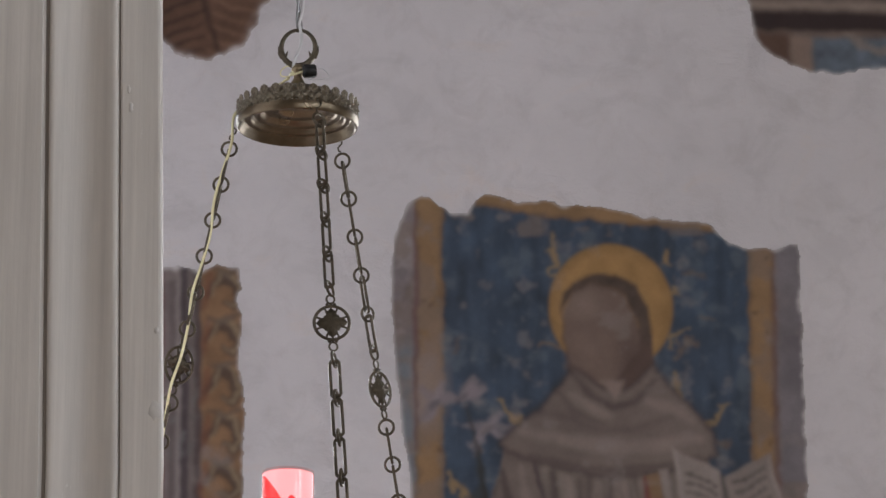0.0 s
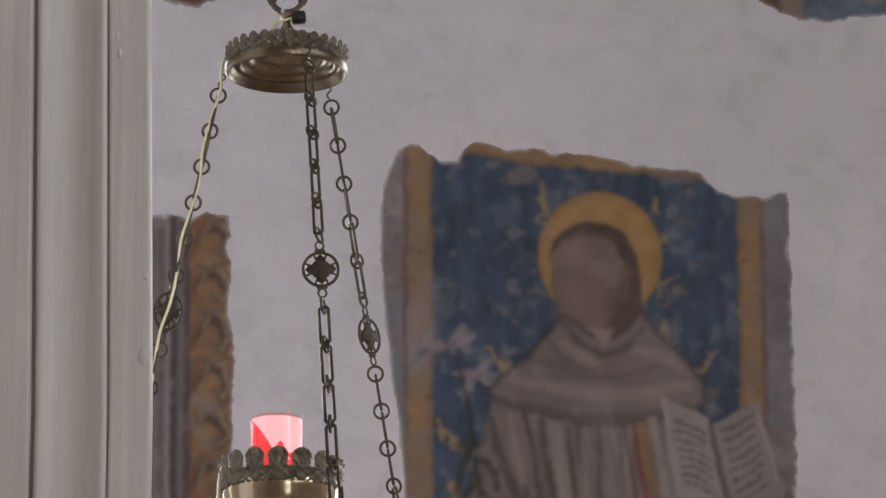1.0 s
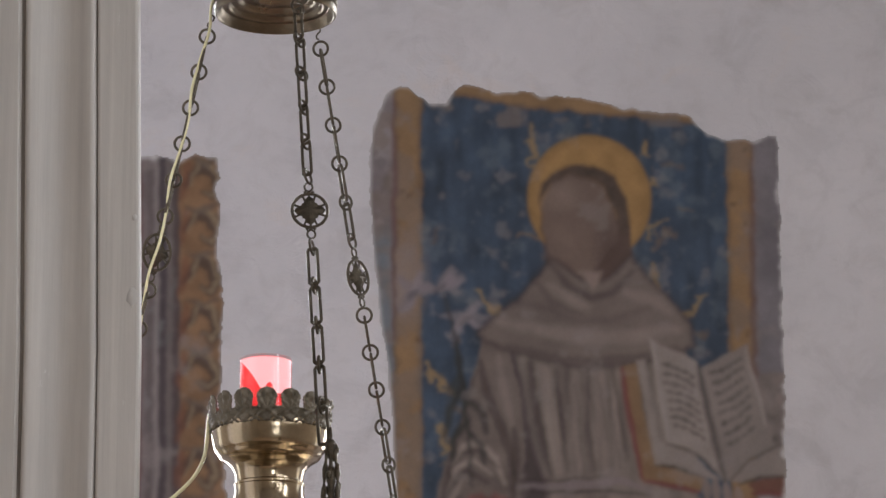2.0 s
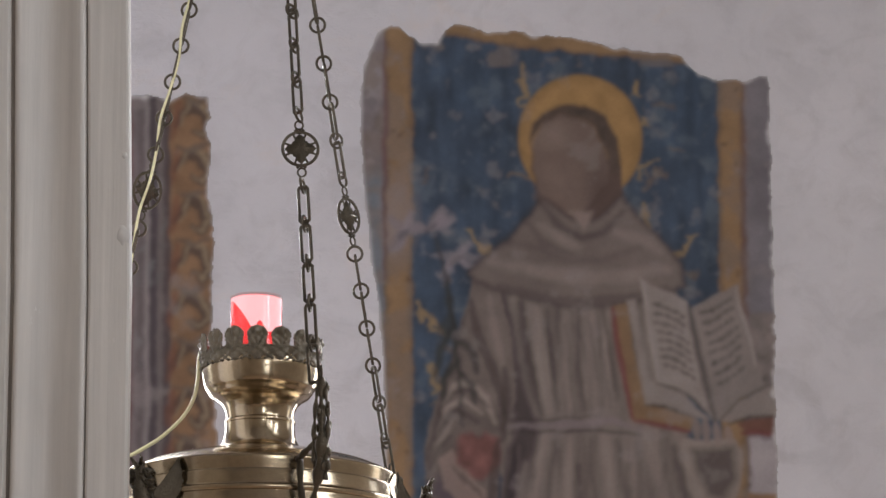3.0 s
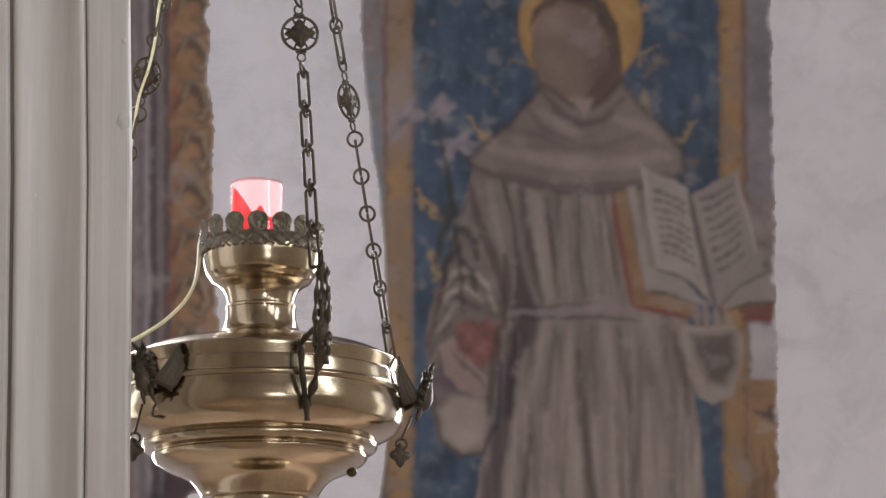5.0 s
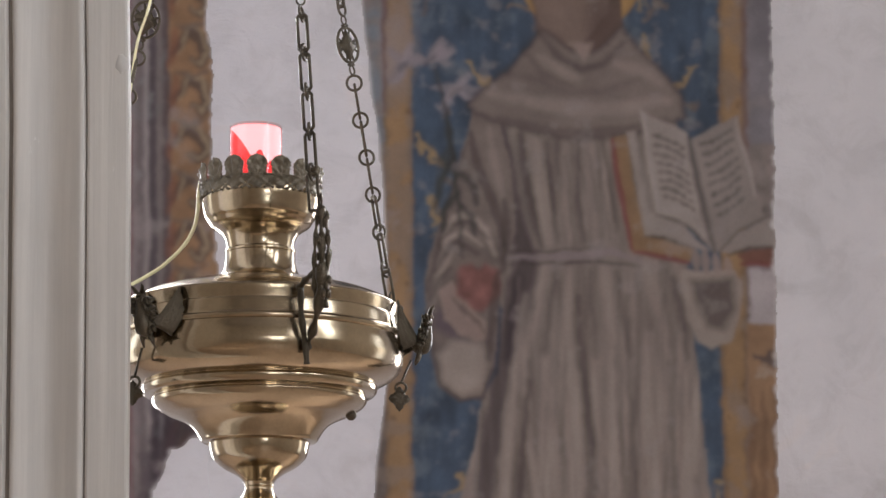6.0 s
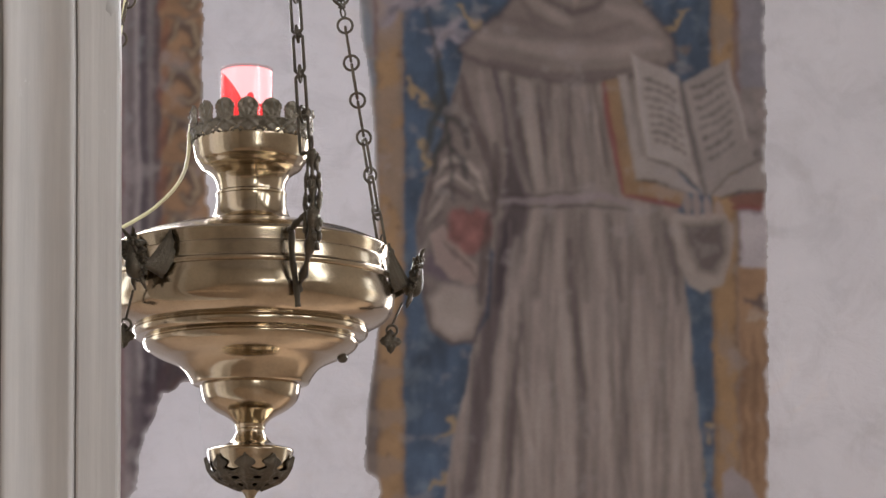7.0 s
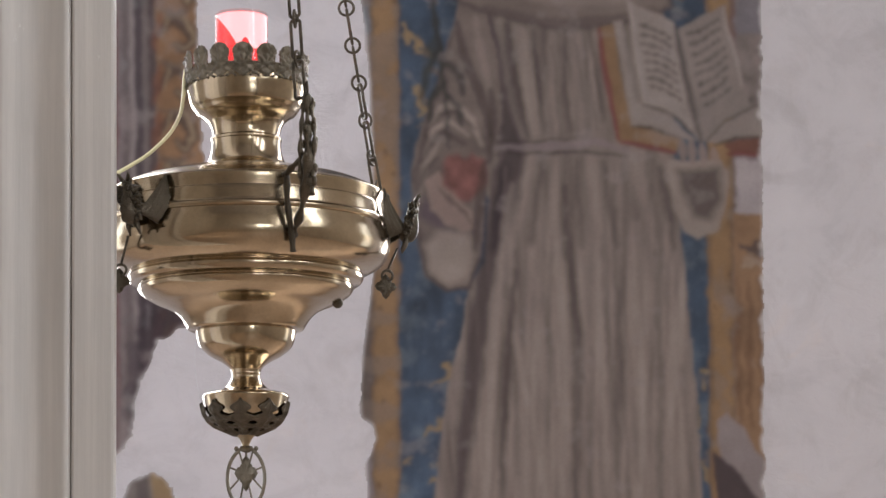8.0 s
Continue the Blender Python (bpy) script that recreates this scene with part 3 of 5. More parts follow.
    # habit: shoulder, sleeves and gown, with the folds that were painted in it
    gown = [(0.133, 2.598), (0.211, 2.58), (0.335, 2.56), (0.472, 2.56), (0.573, 2.585), (0.599, 2.514), (0.599, 2.339), (0.597, 2.227), (0.607, 2.14), (0.622, 1.969),
            (0.631, 1.847), (0.643, 1.727), (0.652, 1.38), (0.05, 1.38), (0.1, 1.753), (0.131, 1.861), (0.144, 1.958), (0.181, 2.019), (0.194, 2.154), (0.146, 2.265), (0.122, 2.415), (0.118, 2.516)]
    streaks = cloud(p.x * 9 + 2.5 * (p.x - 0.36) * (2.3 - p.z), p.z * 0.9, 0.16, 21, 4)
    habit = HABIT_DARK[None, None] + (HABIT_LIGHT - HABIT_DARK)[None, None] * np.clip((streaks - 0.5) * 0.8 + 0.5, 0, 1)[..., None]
    habit = habit * (1 + 0.22 * np.clip((2.25 - p.z) * 3, 0, 1))[..., None]  # skirt painted paler: stronger light low on the wall put into its colour
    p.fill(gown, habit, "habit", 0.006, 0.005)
    for line, w, a in [  # deep shade down the side, brown violet
        ([(0.194, 2.563), (0.218, 2.468), (0.240, 2.346), (0.246, 2.252), (0.228, 2.146), (0.207, 2.053)], 0.055, 0.80),
        ([(0.225, 2.224), (0.196, 2.063), (0.162, 1.853), (0.139, 1.682), (0.121, 1.486)], 0.045, 0.75)]:
        p.stroke(line, w, tone(56, 45, 50), a, 0.022, 0.006)
    for line, w, a in [  # dark folds
        ([(0.235, 2.542), (0.257, 2.413), (0.281, 2.296)], 0.016, 0.75),
        ([(0.296, 2.528), (0.304, 2.413), (0.316, 2.302)], 0.010, 0.60),
        ([(0.363, 2.528), (0.368, 2.413), (0.373, 2.305)], 0.012, 0.65),
        ([(0.420, 2.528), (0.435, 2.426), (0.447, 2.332)], 0.012, 0.45),
        ([(0.312, 2.245), (0.297, 2.146), (0.284, 2.053)], 0.010, 0.60),
        ([(0.388, 2.238), (0.390, 2.145), (0.397, 2.052)], 0.012, 0.50),
        ([(0.445, 2.238), (0.457, 2.145), (0.471, 2.052)], 0.012, 0.50),
        ([(0.571, 2.224), (0.589, 2.131), (0.597, 2.051)], 0.022, 0.60),
        ([(0.360, 2.186), (0.363, 2.074), (0.376, 1.950), (0.387, 1.851), (0.381, 1.679), (0.376, 1.484)], 0.018, 0.70),
        ([(0.466, 2.185), (0.469, 1.999), (0.472, 1.801), (0.466, 1.483)], 0.012, 0.50),
        ([(0.546, 2.184), (0.563, 2.073), (0.563, 1.850), (0.555, 1.482)], 0.014, 0.50),
        ([(0.249, 2.001), (0.235, 1.853), (0.223, 1.705), (0.209, 1.486)], 0.018, 0.65),
        ([(0.263, 1.803), (0.287, 1.705), (0.298, 1.607)], 0.010, 0.30),
        ([(0.308, 1.951), (0.325, 1.827), (0.335, 1.680)], 0.008, 0.25),
        ([(0.417, 1.827), (0.409, 1.679), (0.406, 1.484)], 0.010, 0.40)]:
        p.stroke(line, w, HABIT_DARK * 0.85, a, 0.014, 0.006)
    for line, w, a in [  # lit folds
        ([(0.215, 2.549), (0.237, 2.413), (0.267, 2.296)], 0.012, 0.45),
        ([(0.272, 2.528), (0.281, 2.413), (0.293, 2.302)], 0.022, 0.45),
        ([(0.332, 2.525), (0.338, 2.413), (0.346, 2.312)], 0.024, 0.40),
        ([(0.393, 2.525), (0.394, 2.413), (0.399, 2.305)], 0.026, 0.40),
        ([(0.287, 2.252), (0.268, 2.159), (0.247, 2.053)], 0.012, 0.60),
        ([(0.345, 2.245), (0.331, 2.145), (0.321, 2.053)], 0.022, 0.40),
        ([(0.415, 2.252), (0.427, 2.158), (0.442, 2.052)], 0.020, 0.40),
        ([(0.505, 2.251), (0.536, 2.158), (0.554, 2.052)], 0.030, 0.35),
        ([(0.243, 2.187), (0.209, 1.951), (0.192, 1.730), (0.174, 1.486)], 0.022, 0.55),
        ([(0.284, 2.050), (0.288, 1.852), (0.268, 1.680), (0.259, 1.485)], 0.030, 0.40),
        ([(0.340, 2.062), (0.356, 1.852), (0.358, 1.680), (0.345, 1.484)], 0.020, 0.50),
        ([(0.245, 1.865), (0.269, 1.742), (0.292, 1.643), (0.315, 1.485)], 0.014, 0.45),
        ([(0.433, 2.061), (0.435, 1.851), (0.439, 1.654), (0.431, 1.484)], 0.024, 0.45),
        ([(0.514, 2.098), (0.515, 1.900), (0.513, 1.654), (0.508, 1.483)], 0.032, 0.45),
        ([(0.584, 2.097), (0.600, 1.850), (0.607, 1.678), (0.611, 1.482)], 0.018, 0.35)]:
        p.stroke(line, w, HABIT_LIGHT * 1.06, a, 0.016, 0.006)
    for k in range(40):
        x0 = rnd.uniform(0.21, 0.585)
        z0 = rnd.uniform(1.7, 2.24)
        z1 = max(1.42, z0 - rnd.uniform(0.15, 0.5))
        flow = lambda z: 0.38 + (x0 - 0.38) * (1 + 0.42 * (2.25 - z) / 0.8)
        light = rnd.random() < 0.5
        p.stroke([(flow(z0), z0), (flow(0.5 * (z0 + z1)) + rnd.uniform(-0.006, 0.006), 0.5 * (z0 + z1)), (flow(z1), z1)], rnd.uniform(0.005, 0.011), HABIT_LIGHT * 1.12 if light else HABIT_DARK * 0.85, rnd.uniform(0.12, 0.32), 0.008, 0.004)
    for k in range(14):
        x0, z0 = rnd.uniform(0.26, 0.46), rnd.uniform(2.42, 2.53)
        p.stroke([(x0, z0), (x0 + 0.008, z0 - 0.07), (x0 + 0.014, z0 - 0.13)], rnd.uniform(0.004, 0.008), HABIT_LIGHT * 1.1 if k % 2 else HABIT_DARK * 0.85, 0.4, 0.006, 0.004)
    # hanging sleeve and its arm
    p.fill([(0.133, 2.598), (0.19, 2.58), (0.216, 2.465), (0.227, 2.33), (0.193, 2.25), (0.182, 2.104), (0.169, 2.019), (0.15, 1.964), (0.095, 1.956), (0.052, 1.989), (0.04, 2.056),
            (0.025, 2.142), (0.025, 2.228), (0.045, 2.315), (0.085, 2.42), (0.110, 2.52)], HABIT * 0.92, "sleeve", grain=0.4, size=0.06)
    for line, w, c, a in [([(0.065, 2.32), (0.09, 2.36), (0.12, 2.37), (0.16, 2.33), (0.18, 2.28)], 0.016, HABIT_LIGHT * 1.1, 0.7),
                          ([(0.05, 2.25), (0.075, 2.31), (0.11, 2.33), (0.15, 2.30)], 0.012, HABIT_LIGHT * 1.15, 0.6),
                          ([(0.04, 2.17), (0.06, 2.24), (0.085, 2.28)], 0.014, HABIT_LIGHT * 1.05, 0.6),
                          ([(0.055, 2.30), (0.085, 2.345), (0.125, 2.352), (0.165, 2.315)], 0.008, HABIT_DARK * 0.7, 0.7),
                          ([(0.03, 2.2), (0.05, 2.28), (0.08, 2.40), (0.12, 2.53)], 0.008, HABIT_DARK * 0.7, 0.6),
                          ([(0.125, 2.55), (0.15, 2.45), (0.18, 2.38), (0.20, 2.3)], 0.022, HABIT_DARK * 0.8, 0.6),
                          ([(0.165, 2.56), (0.185, 2.45), (0.205, 2.36)], 0.018, HABIT_LIGHT * 0.95, 0.4),
                          ([(0.03, 2.15), (0.045, 2.06), (0.06, 1.99), (0.1, 1.958), (0.15, 1.966), (0.17, 2.03)], 0.010, HABIT_DARK * 0.75, 0.8)]:
        p.stroke(line, w, c, a, 0.008, 0.006)
    p.fill([(0.053, 2.056), (0.084, 2.093), (0.145, 2.086), (0.159, 2.056), (0.144, 1.988), (0.101, 1.972), (0.065, 1.995)], HABIT_LIGHT * 0.95, soft=0.02, alpha=0.8)
    p.fill([(0.04, 2.12), (0.075, 2.10), (0.165, 2.085), (0.165, 2.11), (0.11, 2.125), (0.05, 2.16)], tone(84, 70, 80), soft=0.02, alpha=0.8)
    p.fill([(0.053, 2.197), (0.084, 2.222), (0.121, 2.166), (0.155, 2.129), (0.167, 2.092), (0.133, 2.086), (0.096, 2.105), (0.065, 2.139)], tone(132, 112, 104), "pale_palm")
    p.fill([(0.094, 2.247), (0.128, 2.256), (0.145, 2.246), (0.16, 2.257), (0.188, 2.246), (0.195, 2.209), (0.176, 2.172), (0.152, 2.154), (0.121, 2.16), (0.096, 2.191)], tone(118, 74, 68), "red_heart", 0.012, 0.012, grain=0.5, size=0.03)
    for line, w in (([(0.075, 2.60), (0.09, 2.50), (0.10, 2.40), (0.108, 2.27)], 0.012), ([(0.09, 2.50), (0.06, 2.44), (0.045, 2.38)], 0.020), ([(0.095, 2.47), (0.125, 2.44), (0.14, 2.39)], 0.018),
                    ([(0.10, 2.42), (0.07, 2.38), (0.06, 2.33)], 0.018), ([(0.102, 2.39), (0.13, 2.36), (0.135, 2.32)], 0.016)):
        p.stroke(line, w, tone(52, 52, 50), 0.75, 0.008, 0.01)
    for line, w in (([(0.045, 2.24), (0.07, 2.29), (0.10, 2.305), (0.14, 2.28)], 0.012), ([(0.035, 2.17), (0.055, 2.22), (0.08, 2.25)], 0.012), ([(0.185, 2.24), (0.175, 2.15), (0.16, 2.05)], 0.022), ([(0.20, 2.40), (0.205, 2.32), (0.195, 2.24)], 0.02)):
        p.stroke(line, w, HABIT_DARK * 0.75, 0.65, 0.010, 0.006)
    for x in (0.085, 0.105, 0.125):
        p.stroke([(x, 2.185 - (x - 0.085) * 0.9), (x + 0.028, 2.145 - (x - 0.085) * 0.9)], 0.006, tone(76, 60, 58), 0.7, 0.005)
    # open sleeve under the book
    p.fill([(0.584, 2.245), (0.64, 2.24), (0.702, 2.24), (0.718, 2.214), (0.712, 2.14), (0.692, 2.084), (0.651, 2.066), (0.618, 2.085), (0.595, 2.14)], HABIT_LIGHT * 0.9, "wide_cuff", 0.007, 0.006)
    p.fill([(0.605, 2.22), (0.70, 2.225), (0.702, 2.152), (0.674, 2.109), (0.643, 2.115), (0.62, 2.165)], HABIT_DARK, soft=0.022, alpha=0.8)
    # cord round the waist
    p.stroke([(0.208, 2.272), (0.30, 2.272), (0.38, 2.276), (0.43, 2.286), (0.50, 2.262)], 0.018, tone(124, 110, 112), 0.8, 0.006, name="cord")
    p.stroke([(0.208, 2.257), (0.30, 2.258), (0.40, 2.262), (0.50, 2.25)], 0.007, HABIT_DARK * 0.8, 0.7)
    p.stroke([(0.21, 2.285), (0.30, 2.285), (0.39, 2.293)], 0.006, HABIT_DARK * 0.8, 0.6)
    # neck, plain head and hair
    p.fill([(0.30, 2.80), (0.44, 2.87), (0.464, 2.85), (0.466, 2.79), (0.444, 2.744), (0.388, 2.712), (0.338, 2.738)], tone(92, 72, 64), "head")
    face = [(0.264, 2.893), (0.268, 2.84), (0.281, 2.772), (0.305, 2.745), (0.333, 2.735), (0.365, 2.742), (0.392, 2.759), (0.428, 2.806), (0.438, 2.85), (0.43, 2.895), (0.405, 2.945), (0.37, 2.966), (0.333, 2.973), (0.29, 2.957)]
    p.fill(face, tone(112, 92, 82), "head", 0.010, grain=0.14)
    for x, z, rx, rz, c, a in ((0.315, 2.925, 0.06, 0.05, tone(138, 118, 108), 0.7), (0.33, 2.81, 0.05, 0.07, tone(130, 108, 98), 0.45), (0.415, 2.80, 0.045, 0.09, tone(80, 62, 56), 0.75), (0.305, 2.755, 0.05, 0.03, tone(84, 66, 60), 0.5)):
        p.lay(np.clip(1 - np.hypot((p.x - x) / rx, (p.z - z) / rz), 0, 1) * a, c)
    p.stroke(face[:8], 0.009, tone(74, 56, 50), 0.55, 0.008)
    p.fill([(0.262, 2.90), (0.266, 2.95), (0.29, 2.977), (0.33, 2.994), (0.385, 2.992), (0.432, 2.966), (0.457, 2.92), (0.463, 2.86), (0.452, 2.83), (0.44, 2.84), (0.43, 2.89), (0.405, 2.943), (0.37, 2.962), (0.33, 2.968), (0.29, 2.952), (0.272, 2.92)],
           tone(80, 66, 58), "head", 0.012, grain=0.4, size=0.02)
    # hood lying on the shoulders
    hood = [(0.288, 2.78), (0.319, 2.757), (0.375, 2.717), (0.419, 2.737), (0.464, 2.785), (0.479, 2.763), (0.526, 2.712), (0.568, 2.667), (0.593, 2.628), (0.601, 2.58), (0.56, 2.565),
            (0.472, 2.542), (0.36, 2.534), (0.26, 2.553), (0.186, 2.576), (0.138, 2.591), (0.123, 2.61), (0.149, 2.642), (0.212, 2.687), (0.256, 2.738)]
    d = p.fill(hood, HABIT * 1.02, "hood", 0.006, grain=0.25, size=0.07)
    p.lay(np.clip((0.012 - np.abs(d)) / 0.012, 0, 1) * 0.6, HABIT_DARK * 0.8)
    for line, w, c, a in [([(0.285, 2.77), (0.32, 2.72), (0.37, 2.69), (0.42, 2.70), (0.47, 2.75)], 0.014, HABIT_DARK * 0.8, 0.7), ([(0.20, 2.68), (0.27, 2.67), (0.34, 2.64), (0.42, 2.64), (0.5, 2.67)], 0.014, HABIT_DARK, 0.35),
                          ([(0.25, 2.73), (0.29, 2.68), (0.35, 2.655)], 0.01, HABIT_DARK, 0.5), ([(0.17, 2.64), (0.26, 2.62), (0.35, 2.60), (0.46, 2.60), (0.56, 2.62)], 0.034, HABIT_LIGHT, 0.45),
                          ([(0.28, 2.72), (0.33, 2.69), (0.37, 2.67)], 0.020, HABIT_LIGHT, 0.4), ([(0.45, 2.70), (0.50, 2.69), (0.545, 2.66)], 0.026, HABIT_LIGHT, 0.35),
                          ([(0.19, 2.585), (0.28, 2.56), (0.37, 2.548), (0.47, 2.556), (0.56, 2.578)], 0.012, HABIT_DARK * 0.9, 0.6)]:
        p.stroke(line, w, c, a, 0.016, 0.006)
    p.fill([(0.345, 2.752), (0.40, 2.752), (0.392, 2.72), (0.378, 2.708)], tone(140, 122, 114), soft=0.012, alpha=0.8)
    # open book: red and ochre cover, pale pages, rows of illegible script as bars
    p.fill([(0.438, 2.535), (0.471, 2.542), (0.483, 2.437), (0.508, 2.316), (0.551, 2.313), (0.616, 2.289), (0.605, 2.260), (0.550, 2.272), (0.480, 2.285), (0.463, 2.399)], tone(128, 98, 66), "book_cover", 0.004, 0.004)
    p.fill([(0.709, 2.273), (0.747, 2.287), (0.793, 2.289), (0.792, 2.249), (0.732, 2.254)], tone(112, 72, 58), "book_cover", 0.004, 0.004)
    for line, w in (([(0.439, 2.532), (0.448, 2.470), (0.465, 2.361), (0.481, 2.288)], 0.013), ([(0.487, 2.282), (0.550, 2.271), (0.602, 2.258)], 0.013), ([(0.718, 2.254), (0.755, 2.254), (0.792, 2.252)], 0.012)):
        p.stroke(line, w, tone(116, 56, 52), 0.85, 0.005, 0.004)
    p.fill([(0.470, 2.549), (0.490, 2.551), (0.507, 2.470), (0.524, 2.371), (0.552, 2.359), (0.607, 2.323), (0.651, 2.283), (0.611, 2.289), (0.551, 2.314), (0.510, 2.319), (0.492, 2.423)], PAGE * 0.92, "left_page", 0.005, 0.004)
    p.fill([(0.489, 2.547), (0.503, 2.508), (0.518, 2.437), (0.526, 2.371), (0.517, 2.371), (0.504, 2.447)], PAGE * 0.62, soft=0.010, alpha=0.8)
    p.fill([(0.500, 2.602), (0.528, 2.582), (0.570, 2.565), (0.603, 2.549), (0.614, 2.503), (0.632, 2.399), (0.656, 2.283), (0.617, 2.328), (0.571, 2.356), (0.534, 2.366), (0.519, 2.470)], PAGE * 0.98, "left_page", 0.005, 0.004)
    p.fill([(0.611, 2.532), (0.660, 2.558), (0.719, 2.586), (0.727, 2.531), (0.742, 2.469), (0.757, 2.398), (0.772, 2.358), (0.715, 2.330), (0.672, 2.283), (0.656, 2.283), (0.632, 2.399), (0.616, 2.503)], PAGE * 0.80, "right_page", 0.005, 0.004)
    p.fill([(0.672, 2.282), (0.710, 2.323), (0.772, 2.353), (0.797, 2.360), (0.795, 2.295), (0.738, 2.291), (0.700, 2.277)], PAGE * 0.88, "right_page", 0.005, 0.004)
    p.stroke([(0.507, 2.590), (0.524, 2.470), (0.538, 2.373)], 0.010, PAGE * 1.2, 0.8, 0.005, 0.004)
    p.stroke([(0.713, 2.575), (0.726, 2.517), (0.742, 2.460), (0.751, 2.403)], 0.009, PAGE * 1.1, 0.8, 0.005, 0.004)
    p.stroke([(0.632, 2.389), (0.643, 2.332), (0.653, 2.290)], 0.014, PAGE * 1.1, 0.6, 0.008, 0.004)
    p.stroke([(0.608, 2.537), (0.620, 2.470), (0.641, 2.361), (0.658, 2.283)], 0.015, tone(78, 68, 66), 0.8, 0.009, 0.004)
    p.stroke([(0.534, 2.365), (0.570, 2.355), (0.617, 2.327), (0.644, 2.299)], 0.008, tone(84, 72, 70), 0.75, 0.006, 0.004)
    p.stroke([(0.672, 2.283), (0.710, 2.324), (0.748, 2.346), (0.786, 2.360)], 0.008, tone(84, 72, 70), 0.7, 0.006, 0.004)
    p.stroke([(0.508, 2.316), (0.551, 2.314), (0.616, 2.289)], 0.008, tone(66, 54, 50), 0.75, 0.005, 0.004)
    p.stroke([(0.690, 2.273), (0.738, 2.289), (0.793, 2.291)], 0.008, tone(66, 54, 50), 0.75, 0.005, 0.004)
    for k in range(8):  # rows of script, broken into short dark bars
        u = k / 7
        for a, b, lift in (((0.526 + 0.020 * u, 2.541 - 0.137 * u), (0.597 + 0.021 * u, 2.508 - 0.133 * u), -0.006), ((0.633 + 0.031 * u, 2.518 - 0.155 * u), (0.704 + 0.028 * u, 2.556 - 0.150 * u), 0.004)):
            t = rnd.uniform(0, 0.06)
            while t < 0.95:
                e = min(1.0, t + rnd.uniform(0.10, 0.32))
                q = lambda v: (a[0] + (b[0] - a[0]) * v, a[1] + (b[1] - a[1]) * v - lift * math.sin(math.pi * v))
                p.stroke([q(t), q((t + e) / 2), q(e)], rnd.uniform(0.008, 0.0105), tone(76, 66, 64), rnd.uniform(0.45, 0.8), 0.006, 0.006)
                t = e + rnd.uniform(0.03, 0.08)
    for x, z, e in ((0.617, 2.281, 2.243), (0.637, 2.284, 2.238), (0.660, 2.276, 2.232), (0.687, 2.266, 2.234)):
        p.stroke([(x, z), (x + 0.002, (z + e) / 2), (x + 0.004, e)], 0.019, tone(136, 118, 110), 0.85, 0.006, 0.003, "pale_grip")
    # dust and losses over all
    loss = np.clip((cloud(p.x, p.z, 0.045, 211, 4) - 0.66) * 9, 0, 1) * 0.35
    p.lay(loss, tone(136, 126, 124))
    veil = 0.05 * cloud(p.x, p.z, 0.25, 307)
    p.lay(veil, tone(130, 122, 124))
    thing = base_empty("fresco", (0, 0, 0), "worn fresco of a haloed figure with a book on blue", "fresco")
    margin = p.lab == p.names.index("worn_margin")
    p.names.append("lower_margin")
    p.lab[margin & (p.z < 2.2)] = p.names.index("lower_margin")
    p.lab[margin & (p.x > -0.03)] = p.names.index("blue_ground")
    for z0, z1, name in ((2.52, 9, "grey_margin"), (2.25, 2.52, "mottled_margin"), (2.12, 2.25, "bare_plaster"), (0, 2.12, "ochre_panel")):
        p.lab[margin & (p.x > 0.6) & (p.z >= z0) & (p.z < z1)] = p.names.index(name)
    p.build(thing, outline)


